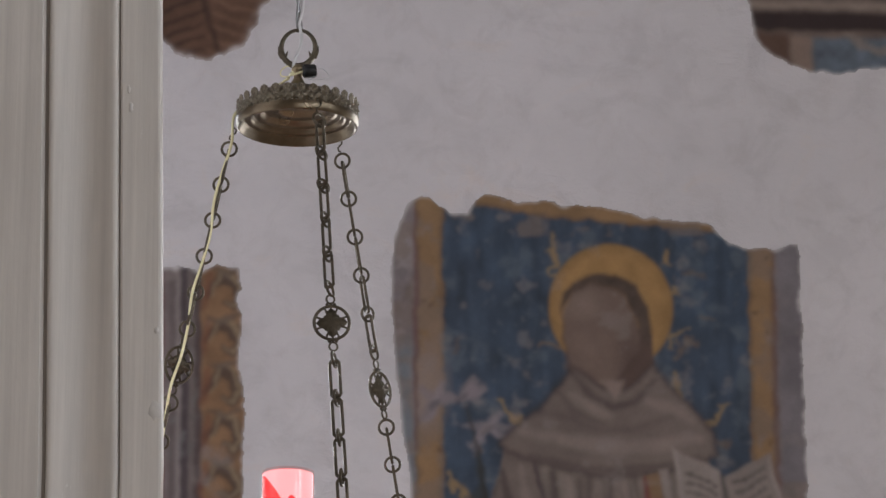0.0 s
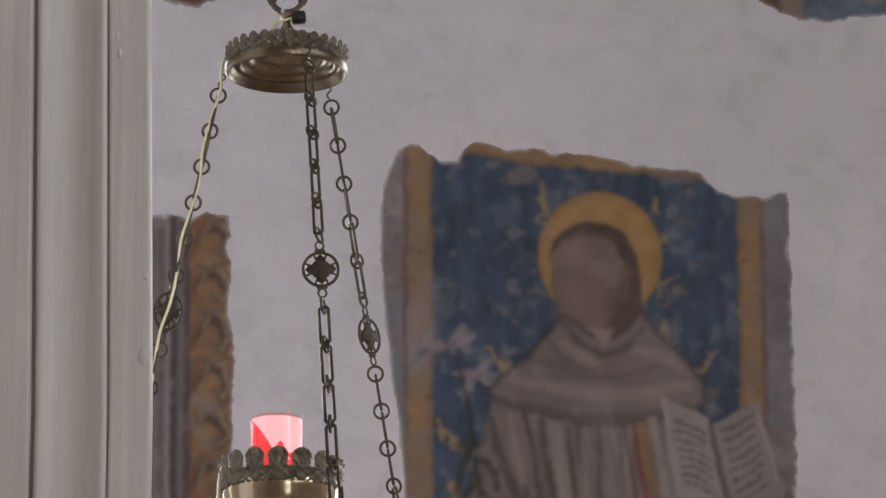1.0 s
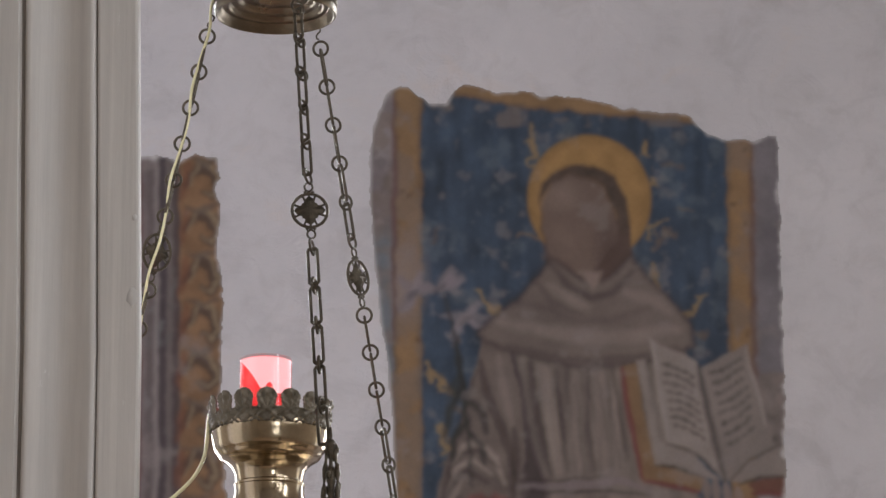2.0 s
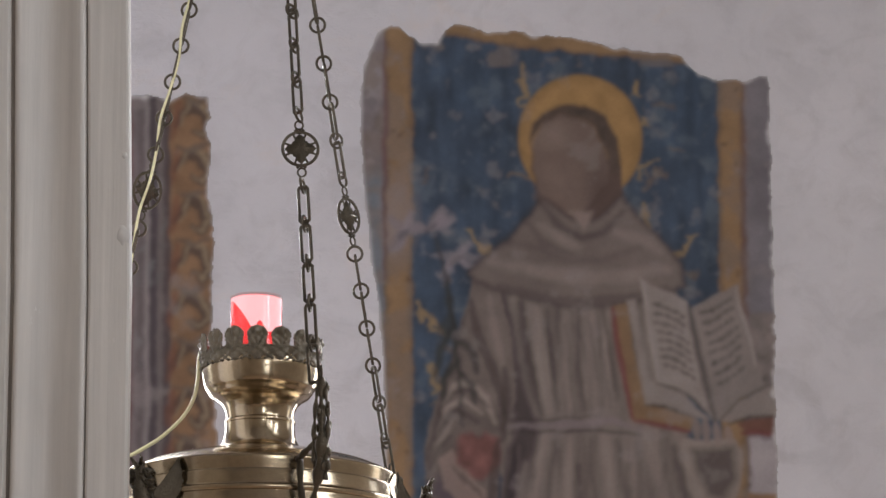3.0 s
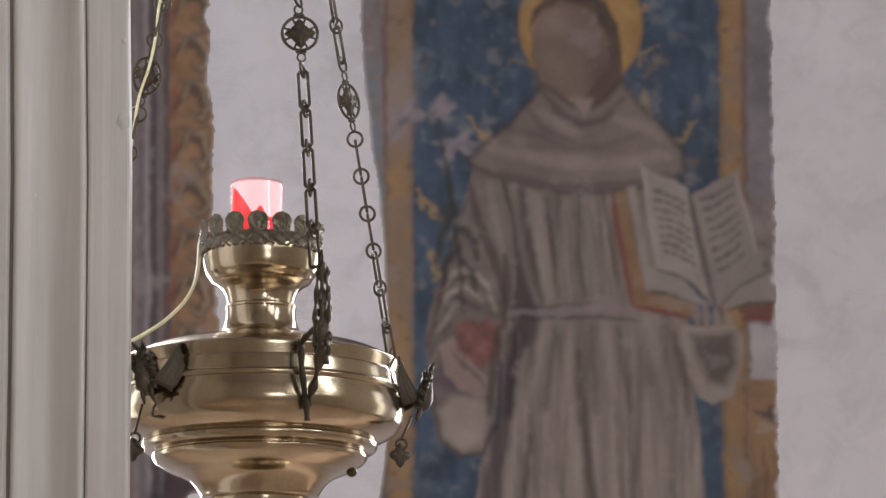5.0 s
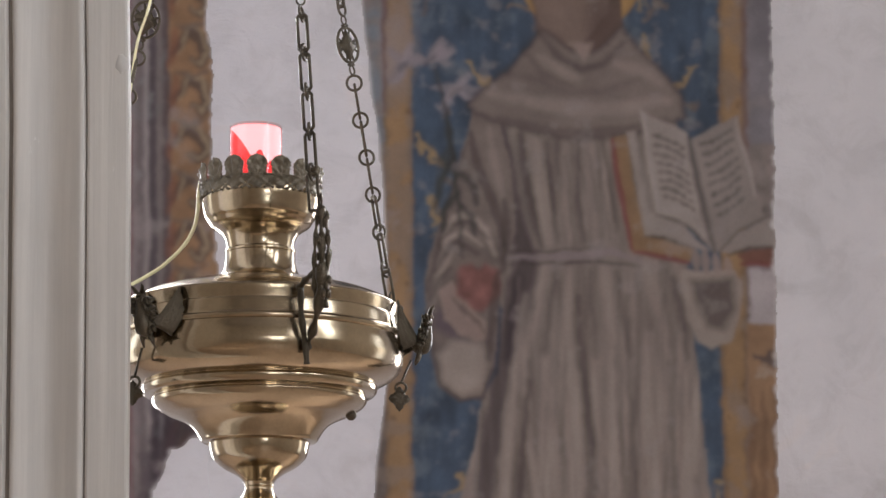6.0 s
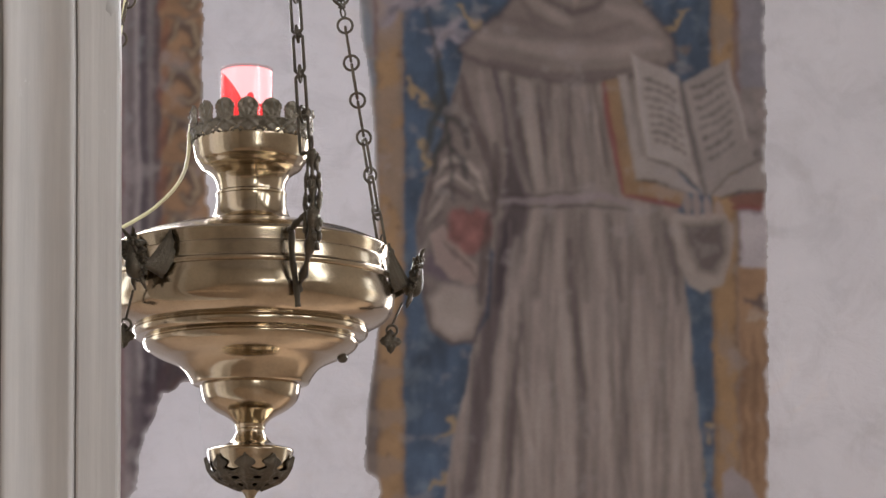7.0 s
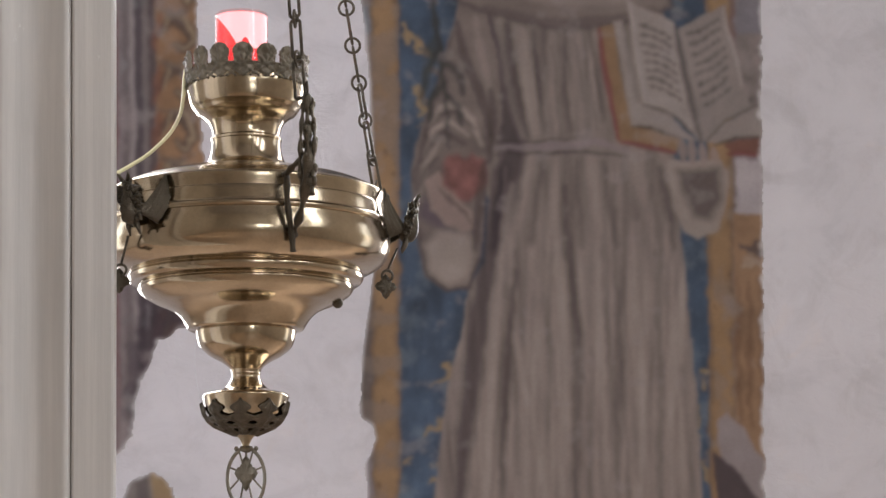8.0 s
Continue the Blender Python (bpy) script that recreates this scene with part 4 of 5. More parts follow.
def border_fresco():
    p = Painting(-0.80, -0.40, 1.58, 3.06, 0.003, 3)
    outline = p.inside(
        [(-0.78, 3.03), (-0.625, 3.019), (-0.582, 3.023), (-0.544, 3.01), (-0.507, 3.027), (-0.475, 3.023), (-0.451, 3.014), (-0.455, 2.939), (-0.447, 2.81), (-0.44, 2.72),
         (-0.44, 2.604), (-0.44, 2.416), (-0.428, 2.291), (-0.424, 2.105), (-0.44, 1.932), (-0.455, 1.883), (-0.504, 1.868), (-0.526, 1.859), (-0.546, 1.798), (-0.563, 1.749),
         (-0.577, 1.712), (-0.582, 1.645), (-0.595, 1.615), (-0.621, 1.6), (-0.78, 1.60)], 0.012)
    p.lay(np.ones(p.x.shape), tone(116, 104, 104), "painted_jamb", 0.3)
    for x0, x1, c in ((-0.80, -0.645, tone(120, 108, 108)), (-0.615, -0.598, tone(104, 92, 92)), (-0.598, -0.588, tone(136, 126, 124)), (-0.588, -0.57, tone(76, 66, 70)), (-0.57, -0.558, tone(112, 100, 98)), (-0.558, -0.542, tone(82, 70, 70))):
        p.fill([(x0, 3.1), (x1, 3.1), (x1 + 0.02, 1.5), (x0 + 0.02, 1.5)], c, soft=0.006)
    p.stroke([(-0.628, 3.02), (-0.613, 1.62)], 0.008, tone(112, 60, 62), 0.7, 0.004)
    p.fill([(-0.545, 3.1), (-0.40, 3.1), (-0.38, 1.5), (-0.515, 1.5)], tone(132, 98, 66), "scroll_band", 0.006, grain=0.35)
    rnd = random.Random(9)
    for k in range(11):
        z = 2.97 - 0.108 * k
        for c, w, o, a in ((tone(72, 60, 56), 0.026, 0.0, 0.8), (tone(150, 128, 98), 0.010, 0.012, 0.7)):
            p.stroke([(-0.53 + o, z - 0.02), (-0.50, z + 0.022 + o), (-0.47, z + 0.012 + o), (-0.452, z - 0.02), (-0.468, z - 0.045), (-0.488, z - 0.03)], w, c, a, 0.006, 0.012)
        p.stroke([(-0.52, z + 0.04), (-0.49, z + 0.03), (-0.455, z + 0.045)], 0.016, tone(94, 80, 72), 0.7, 0.008, 0.014)
        p.stroke([(-0.535, z - 0.05), (-0.525, z + 0.03)], 0.018, tone(120, 72, 52), 0.6, 0.008, 0.01)
    p.fill([(-0.57, 1.98), (-0.42, 2.0), (-0.42, 1.84), (-0.60, 1.70)], tone(66, 54, 62), "scroll_band", 0.03, 0.03, alpha=0.85, grain=0.5)
    for k in range(46):
        x, z = rnd.uniform(-0.66, -0.55), rnd.uniform(1.6, 3.0)
        p.stroke([(x, z), (x + rnd.uniform(-0.01, 0.01), z + rnd.uniform(-0.05, 0.05))], rnd.uniform(0.004, 0.012), tone(*(3 * (rnd.randint(80, 150),))), 0.45, 0.008, 0.02)
    p.lay(np.clip((cloud(p.x, p.z, 0.05, 411, 5) - 0.60) * 8, 0, 1) * 0.5, tone(138, 126, 124))
    thing = base_empty("painted_border", (0, 0, 0), "worn fresco border with a painted jamb and ochre leaf scrolls", "fresco")
    p.build(thing, outline)


def upper_fragments():
    p = Painting(-0.80, -0.34, 3.47, 3.9, 0.003, 5)
    outline = p.inside([(-0.761, 3.89), (-0.69, 3.598), (-0.634, 3.54), (-0.608, 3.52), (-0.565, 3.504), (-0.539, 3.496), (-0.497, 3.514), (-0.453, 3.536), (-0.434, 3.572), (-0.415, 3.613), (-0.389, 3.658), (-0.36, 3.89)], 0.012)
    p.lay(np.ones(p.x.shape), tone(96, 68, 52), "brown_ground", 0.4)
    for k in range(12):
        z = 3.50 + 0.032 * k
        p.stroke([(-0.70, z - 0.03), (-0.60, z + 0.012), (-0.545, z + 0.03)], 0.012, tone(66, 46, 38), 0.8, 0.005, 0.01)
        p.stroke([(-0.535, z + 0.03), (-0.48, z + 0.005), (-0.38, z - 0.02)], 0.012, tone(124, 92, 70), 0.6, 0.005, 0.01)
    p.stroke([(-0.60, 3.86), (-0.55, 3.66), (-0.50, 3.50)], 0.018, tone(60, 42, 36), 0.7, 0.006, 0.01)
    p.lay(np.clip(1 - (outline / 0.02), 0, 1) * 0.7, tone(140, 122, 114), None)
    p.build(base_empty("fresco_fragment", (0, 0, 0), "small brown fresco fragment with painted leaf ribs, ragged edge", "fresco", "fresco fragments"), outline)

    p = Painting(0.64, 1.25, 3.44, 3.92, 0.003, 6)
    outline = p.inside([(0.655, 3.91), (0.693, 3.685), (0.708, 3.602), (0.719, 3.547), (0.751, 3.506), (0.802, 3.474), (0.857, 3.46), (0.928, 3.462), (0.993, 3.474), (1.136, 3.478), (1.24, 3.47), (1.24, 3.91)], 0.012)
    p.lay(np.ones(p.x.shape), tone(112, 96, 88), "banded_ground", 0.35)
    p.fill([(0.66, 3.616), (1.25, 3.60), (1.25, 3.555), (0.66, 3.57)], tone(56, 44, 44), soft=0.012)
    p.fill([(0.66, 3.64), (1.25, 3.625), (1.25, 3.61), (0.66, 3.625)], tone(138, 122, 112), soft=0.01)
    p.fill([(0.66, 3.57), (0.80, 3.56), (0.80, 3.42), (0.66, 3.42)], tone(92, 68, 56), soft=0.02)
    p.fill([(0.80, 3.555), (0.85, 3.55), (0.85, 3.42), (0.80, 3.42)], tone(132, 112, 100), soft=0.012)
    p.fill([(0.85, 3.548), (1.0, 3.545), (1.25, 3.56), (1.25, 3.42), (0.85, 3.42)], tone(92, 104, 118), "blue_patch", 0.012, grain=0.5, size=0.03)
    p.stroke([(0.93, 3.55), (1.0, 3.52), (1.1, 3.53)], 0.02, tone(136, 122, 112), 0.7, 0.01, 0.02)
    p.build(base_empty("fresco_fragment", (0, 0, 0), "banded fresco fragment with a blue patch, ragged lower edge", "fresco", "fresco fragments"), outline)

    p = Painting(-0.72, -0.47, 1.35, 1.59, 0.003, 7)
    outline = p.inside([(-0.686, 1.36), (-0.62, 1.5), (-0.606, 1.515), (-0.594, 1.554), (-0.57, 1.568), (-0.538, 1.575), (-0.511, 1.559), (-0.496, 1.533), (-0.487, 1.492), (-0.482, 1.36)], 0.01)
    p.lay(np.ones(p.x.shape), tone(120, 110, 106), "grey_ground", 0.4)
    p.fill([(-0.58, 1.6), (-0.55, 1.6), (-0.54, 1.35), (-0.575, 1.35)], tone(96, 86, 84), soft=0.008)
    p.fill([(-0.545, 1.6), (-0.50, 1.6), (-0.49, 1.35), (-0.535, 1.35)], tone(146, 120, 84), "ochre_stripe", 0.008)
    p.build(base_empty("fresco_fragment", (0, 0, 0), "small grey and ochre striped fresco fragment", "fresco", "fresco fragments"), outline)


saint_fresco()
border_fresco()
upper_fragments()


# ---- sanctuary lamp ----
PLUMB = 4.2  # degrees by which the lamp hangs out of plumb


def hanging_lamp():
    lamp = base_empty("sanctuary_lamp", (0, 0, 0), "brass sanctuary lamp with lit red cup on dark chains", "hanging lamp")
    lamp.matrix_world = pose(LAMP_X, LAMP_Y, 1.83, -PLUMB)
    at = lambda z: (z - 1.83) / (0.9915 - 0.0208 * (z - 1.83))
    # profiles: radius, height over the mouldings under the bowl; the doubled ones are arrises
    body = rounded([(0.0000, 0.1240), (0.0617, 0.1268), (0.0808, 0.1248), (0.0991, 0.1222), (0.1247, 0.1163), (0.1504, 0.1085), (0.1701, 0.0998), (0.1759, 0.0970), (0.1759, 0.0970), (0.1781, 0.0955), (0.1781, 0.0955), (0.1797, 0.0935), (0.1797, 0.0905), (0.1797, 0.0905), (0.1772, 0.0770), (0.1772, 0.0770), (0.1782, 0.0757), (0.1805, 0.0587), (0.1805, 0.0587), (0.1844, 0.0565), (0.1843, 0.0527), (0.1821, 0.0505), (0.1815, 0.0500), (0.1838, 0.0400), (0.1850, 0.0300), (0.1850, 0.0220), (0.1815, 0.0105), (0.1744, 0.0024), (0.1620, -0.0050), (0.1503, -0.0087), (0.1503, -0.0087), (0.1502, -0.0094), (0.1517, -0.0131), (0.1509, -0.0175), (0.1480, -0.0212), (0.1480, -0.0212), (0.1370, -0.0242), (0.1385, -0.0279), (0.1370, -0.0323), (0.1340, -0.0360), (0.1340, -0.0360), (0.1296, -0.0389), (0.1165, -0.0463), (0.1048, -0.0510), (0.0924, -0.0573), (0.0837, -0.0654), (0.0771, -0.0756), (0.0749, -0.0800), (0.0727, -0.0815), (0.0727, -0.0815), (0.0640, -0.0833), (0.0640, -0.0833), (0.0640, -0.0852), (0.0625, -0.0939), (0.0595, -0.1020), (0.0544, -0.1078), (0.0450, -0.1152), (0.0326, -0.1217), (0.0239, -0.1276), (0.0196, -0.1327), (0.0196, -0.1327), (0.0185, -0.1363), (0.0188, -0.1378), (0.0188, -0.1378), (0.0178, -0.1400), (0.0181, -0.1429), (0.0225, -0.1509), (0.0311, -0.1582), (0.0507, -0.1633), (0.0507, -0.1633), (0.0543, -0.1654), (0.0554, -0.1676), (0.0554, -0.1676), (0.0536, -0.1742), (0.0506, -0.1858), (0.0448, -0.1959), (0.0361, -0.2032), (0.0253, -0.2083), (0.0144, -0.2133), (0.0087, -0.2169), (0.0000, -0.2175)], 5)
    bm = bmesh.new()
    lathe(bm, body, 144)
    part("bowl", bm, BRASS, lamp, "polished brass bowl with stepped mouldings")
    cup = rounded([(0.0740, 0.1252), (0.0640, 0.1274), (0.0552, 0.1325), (0.0495, 0.1400), (0.0466, 0.1485), (0.0452, 0.1565), (0.0449, 0.1647), (0.0460, 0.1662), (0.0460, 0.1692), (0.0460, 0.1692), (0.0441, 0.1707), (0.0441, 0.1707), (0.0441, 0.1759), (0.0456, 0.1834), (0.0501, 0.1917), (0.0501, 0.1917), (0.0560, 0.1966), (0.0560, 0.1966), (0.0589, 0.1985), (0.0641, 0.2015), (0.0685, 0.2079), (0.0726, 0.2143), (0.0752, 0.2271), (0.0764, 0.2347), (0.0760, 0.2422), (0.0745, 0.2475), (0.0722, 0.2475), (0.0700, 0.2300), (0.0500, 0.2050), (0.0000, 0.2000)], 5)
    bm = bmesh.new()
    lathe(bm, cup, 112)
    part("cup", bm, BRASS, lamp, "polished brass cup on a waisted neck")
    # red candle cup, lit inside: a red core, an added glowing sleeve as glare behind the upper wall, a small bulb
    m = pose(-0.0068, 0, 0)
    bm = bmesh.new()
    lathe(bm, [(0.0, at(2.05)), (0.0340, at(2.05)), (0.0346, at(2.06)), (0.0346, at(2.1595)), (0.0342, at(2.1608)), (0.0336, at(2.1595)), (0.0334, at(2.056)), (0.0, at(2.055))], 64, m)
    glass = part("candle_cup", bm, RED_CUP, lamp, "clear red candle cup, lit from inside")
    bm = bmesh.new()
    lathe(bm, [(0.0, at(2.057)), (0.0325, at(2.057)), (0.0325, at(2.157)), (0.0310, at(2.1585)), (0.0, at(2.152))], 48, m)
    part("candle", bm, RED_WAX, glass, "glowing red wax core")
    # made-up sleeve: the pale glare of the cup as a glowing shape
    bm = bmesh.new()
    grid = []
    for k in range(41):
        a = radians(-2 - 176 * k / 40)
        u = math.cos(a)
        low = 2.110 + 0.050 * max(0.0, -u - 0.08) ** 0.8
        grid.append([bm.verts.new((-0.0068 + 0.0331 * u, 0.0331 * math.sin(a), at(low + (2.1575 - low) * j / 6))) for j in range(7)])
    for a, b in zip(grid, grid[1:]):
        for j in range(6):
            bm.faces.new((a[j], b[j], b[j + 1], a[j + 1]))
    part("sleeve", bm, PALE_GLARE, glass, "pale pink glare added inside the cup")
    bm = bmesh.new()
    lathe(bm, [(0.0, at(2.10)), (0.0075, at(2.10)), (0.0075, at(2.1195)), (0.006, at(2.1245)), (0.003, at(2.127)), (0.0, at(2.1275))], 20, pose(-0.001, -0.0262, 0))
    part("bulb", bm, RED_WAX, glass, "small red bulb")
    bm = bmesh.new()
    lathe(bm, rounded([(0.0, 0.004), (0.0045, 0.003), (0.0068, -0.001), (0.0066, -0.005), (0.0035, -0.0085), (0.0, -0.0095)], 3), 20, pose(0.118, 0.004, -0.044))
    part("stud", bm, BRONZE, lamp, "small dark stud under the bowl")
    crown(lamp, 0.0768, at(2.0640), 16, 0.0275, 0.0248, 0.0195, 0.0022)
    finial(lamp, at)
    canopy(lamp, at)
    chains(lamp, at)
    for a in (129, 2, 246):
        eagle(lamp, a, at)
    wiring(lamp, at)


def surface(bm, rows, depth):
    """A plate with thickness from rows of (point, outward normal)."""
    front = [[bm.verts.new(p) for p, n in row] for row in rows]
    back = [[bm.verts.new(p - n * depth) for p, n in row] for row in rows]
    for g, flip in ((front, False), (back, True)):
        for a, b in zip(g, g[1:]):
            for j in range(len(a) - 1):
                q = (a[j], a[j + 1], b[j + 1], b[j])
                bm.faces.new(q[::-1] if flip else q)
    rim = [(0, j) for j in range(len(rows[0]))] + [(i, len(rows[0]) - 1) for i in range(1, len(rows))] + [(len(rows) - 1, j) for j in range(len(rows[0]) - 2, -1, -1)] + [(i, 0) for i in range(len(rows) - 2, 0, -1)]
    for (i, j), (k, l) in zip(rim, rim[1:] + rim[:1]):
        bm.faces.new((front[i][j], back[i][j], back[k][l], front[k][l]))


def palmette(wide, high, relief):
    """A lobed leaf of a crown: x across, y outward (negative), z up from its foot."""
    bm = bmesh.new()
    rows = []
    for i in range(17):
        v = i / 16
        half = wide * (0.5 - 0.08 * math.sin(min(1, v / 0.45) * math.pi) ** 2) if v < 0.42 else wide * 0.5 * math.sqrt(max(0.05, 1 - ((v - 0.66) / 0.44) ** 2))
        half *= 1 + 0.07 * math.sin(v * 34)
        row = []
        for j in range(23):
            u = j / 11 - 1
            lobe = 0.16 * abs(math.sin(2.5 * math.pi * (u + 0.2))) * max(0, v - 0.5)
            z = high * (v * (1 - 0.12 * u * u * v) + lobe)
            fan = math.atan2(u * 0.6, v + 0.12)
            ridge = relief * (0.55 * math.cos(9 * fan) * min(1, 2.5 * (1 - abs(u))) + 1.3 * math.exp(-((v - 0.70) / 0.10) ** 2 - (u / 0.22) ** 2)
                              - 0.8 * math.exp(-((v - 0.70) / 0.07) ** 2 - ((abs(u) - 0.5) / 0.12) ** 2) + 0.7 * math.exp(-((v - 0.25) / 0.1) ** 2 - (u / 0.3) ** 2) + 0.35 * math.sin(21 * v + 7 * u) * (1 - v))
            curl = -0.14 * high * v * v
            row.append((Vector((half * u, curl - ridge, z)), Vector((0, -1, 0))))
        rows.append(row)
    surface(bm, rows, 0.0016)
    return mesh_of("palmette", bm, CAST_BRONZE)


def crown(lamp, radius, z, count, wide, high, band, flare, label="dark bronze openwork crown"):
    bm = bmesh.new()
    seg = count * 14
    rows = []
    for i in range(15):
        v = i / 14
        row = []
        for k in range(seg + 1):
            a = math.tau * k / seg
            rel = 0.0016 * math.cos(count * 2 * a) * math.sin(3 * math.pi * v) + 0.0010 * math.cos(count * 3 * a) * math.sin(6 * math.pi * v) + 0.0012 * math.cos(count * a)
            n = Vector((math.cos(a), math.sin(a), 0))
            row.append((n * (radius + flare * v + rel) + Vector((0, 0, z + band * v)), n))
        rows.append(row)
    surface(bm, rows, 0.0015)
    bmesh.ops.remove_doubles(bm, verts=bm.verts[:], dist=1e-6)
    ring = part("crown", bm, CAST_BRONZE, lamp, label)
    bead = bmesh.new()
    bmesh.ops.create_icosphere(bead, subdivisions=1, radius=0.0021)
    bead = mesh_of("bead", bead, CAST_BRONZE)
    for k in range(count * 3):
        a = math.tau * k / (count * 3)
        part("bead", bead, CAST_BRONZE, ring).location = ((radius + 0.0012) * math.cos(a), (radius + 0.0012) * math.sin(a), z + 0.0012)
    leaf = palmette(wide, high, 0.0022 if wide > 0.02 else 0.0012)
    for k in range(count):
        a = math.tau * k / count
        ob = part("palmette", leaf, CAST_BRONZE, ring)
        r = radius + flare
        ob.matrix_local = pose(r * math.cos(a), r * math.sin(a), z + band - 0.003, -math.degrees(flare / band) * 0.6, 0, 90 + math.degrees(a)) @ Matrix.Diagonal((1, 1, 1 + 0.05 * math.sin(7 * k), 1))
    return ring


def star_plate(bm, half_w, half_h, y=0.0):
    """A cast star with leaf ribs in the middle of a medallion."""
    n = 32
    front, back = [], []
    for k in range(n):
        a = math.tau * k / n
        r = 0.66 + 0.34 * abs(math.cos(2 * a)) ** 2.6 + 0.04 * math.cos(16 * a)
        front.append(bm.verts.new((half_w * r * math.cos(a), y - 0.0008, half_h * r * math.sin(a))))
        back.append(bm.verts.new((half_w * r * math.cos(a), y + 0.0012, half_h * r * math.sin(a))))
    mid = []
    for k in range(n):
        a = math.tau * k / n
        mid.append(bm.verts.new((half_w * 0.45 * math.cos(a), y - 0.0024 - 0.0009 * math.cos(8 * a), half_h * 0.45 * math.sin(a))))
    top = bm.verts.new((0, y - 0.0036, 0))
    low = bm.verts.new((0, y + 0.0022, 0))
    for k in range(n):
        j = (k + 1) % n
        bm.faces.new((front[k], front[j], mid[j], mid[k]))
        bm.faces.new((mid[k], mid[j], top))
        bm.faces.new((back[j], back[k], low))
        bm.faces.new((front[j], front[k], back[k], back[j]))


def oval(rx, rz, n=40, cz=0.0, pointed=0.0):
    return [(rx * math.cos(a) * (1 - pointed * math.sin(a) ** 4), 0, cz + rz * math.sin(a)) for a in (math.tau * k / n for k in range(n))]


def medallion_mesh(rx, rz, name="medallion", mat=None):
    bm = bmesh.new()
    tube(bm, oval(rx, rz), 0.0022, 6, True)
    star_plate(bm, rx * 0.86, rz * 0.86)
    for k in range(8):
        a = radians(22.5 + 45 * k)
        tube(bm, [(rx * 0.42 * math.cos(a), 0, rz * 0.42 * math.sin(a)), (rx * 0.97 * math.cos(a), 0, rz * 0.97 * math.sin(a))], 0.0015, 5)
    for s in (1, -1):
        tube(bm, [(0, 0, s * rz * 0.6), (0, 0, s * (rz + 0.002))], 0.0014, 5)
        tube(bm, [(-0.006, 0, s * (rz + 0.0035)), (-0.003, 0, s * (rz + 0.001)), (0.003, 0, s * (rz + 0.001)), (0.006, 0, s * (rz + 0.0035))], 0.0021, 6)
        tube(bm, oval(0.0052, 0.0062, 16, s * (rz + 0.0105)), 0.0014, 6, True)
    return mesh_of(name, bm, mat or BRONZE)


def ring_mesh():
    bm = bmesh.new()
    tube(bm, oval(0.0102, 0.0102, 28), 0.0019, 8, True)
    return mesh_of("ring", bm, BRONZE)


def link_mesh():
    """A long link with square shoulders, 0.037 m long."""
    bm = bmesh.new()
    w, h, c = 0.0061, 0.0185, 0.0016
    pts = [(w, 0, -h + c), (w, 0, -h / 2), (w, 0, h / 2), (w, 0, h - c), (w - c, 0, h), (-w + c, 0, h), (-w, 0, h - c), (-w, 0, h / 2), (-w, 0, -h / 2), (-w, 0, -h + c), (-w + c, 0, -h), (w - c, 0, -h)]
    tube(bm, pts, 0.0022, 6, True)
    return mesh_of("link", bm, BRONZE)


def along(a, b, twist, t):
    """Pose at the fraction t of a line, z towards its top, x turned by twist from across the view."""
    z = (a - b).normalized()
    x = Vector((1, 0, 0))
    y = z.cross(x).normalized()
    x = y.cross(z).normalized()
    m = Matrix((x, y, z)).transposed().to_4x4()
    return Matrix.Translation(a.lerp(b, t)) @ m @ pose(0, 0, 0, 0, 0, twist)


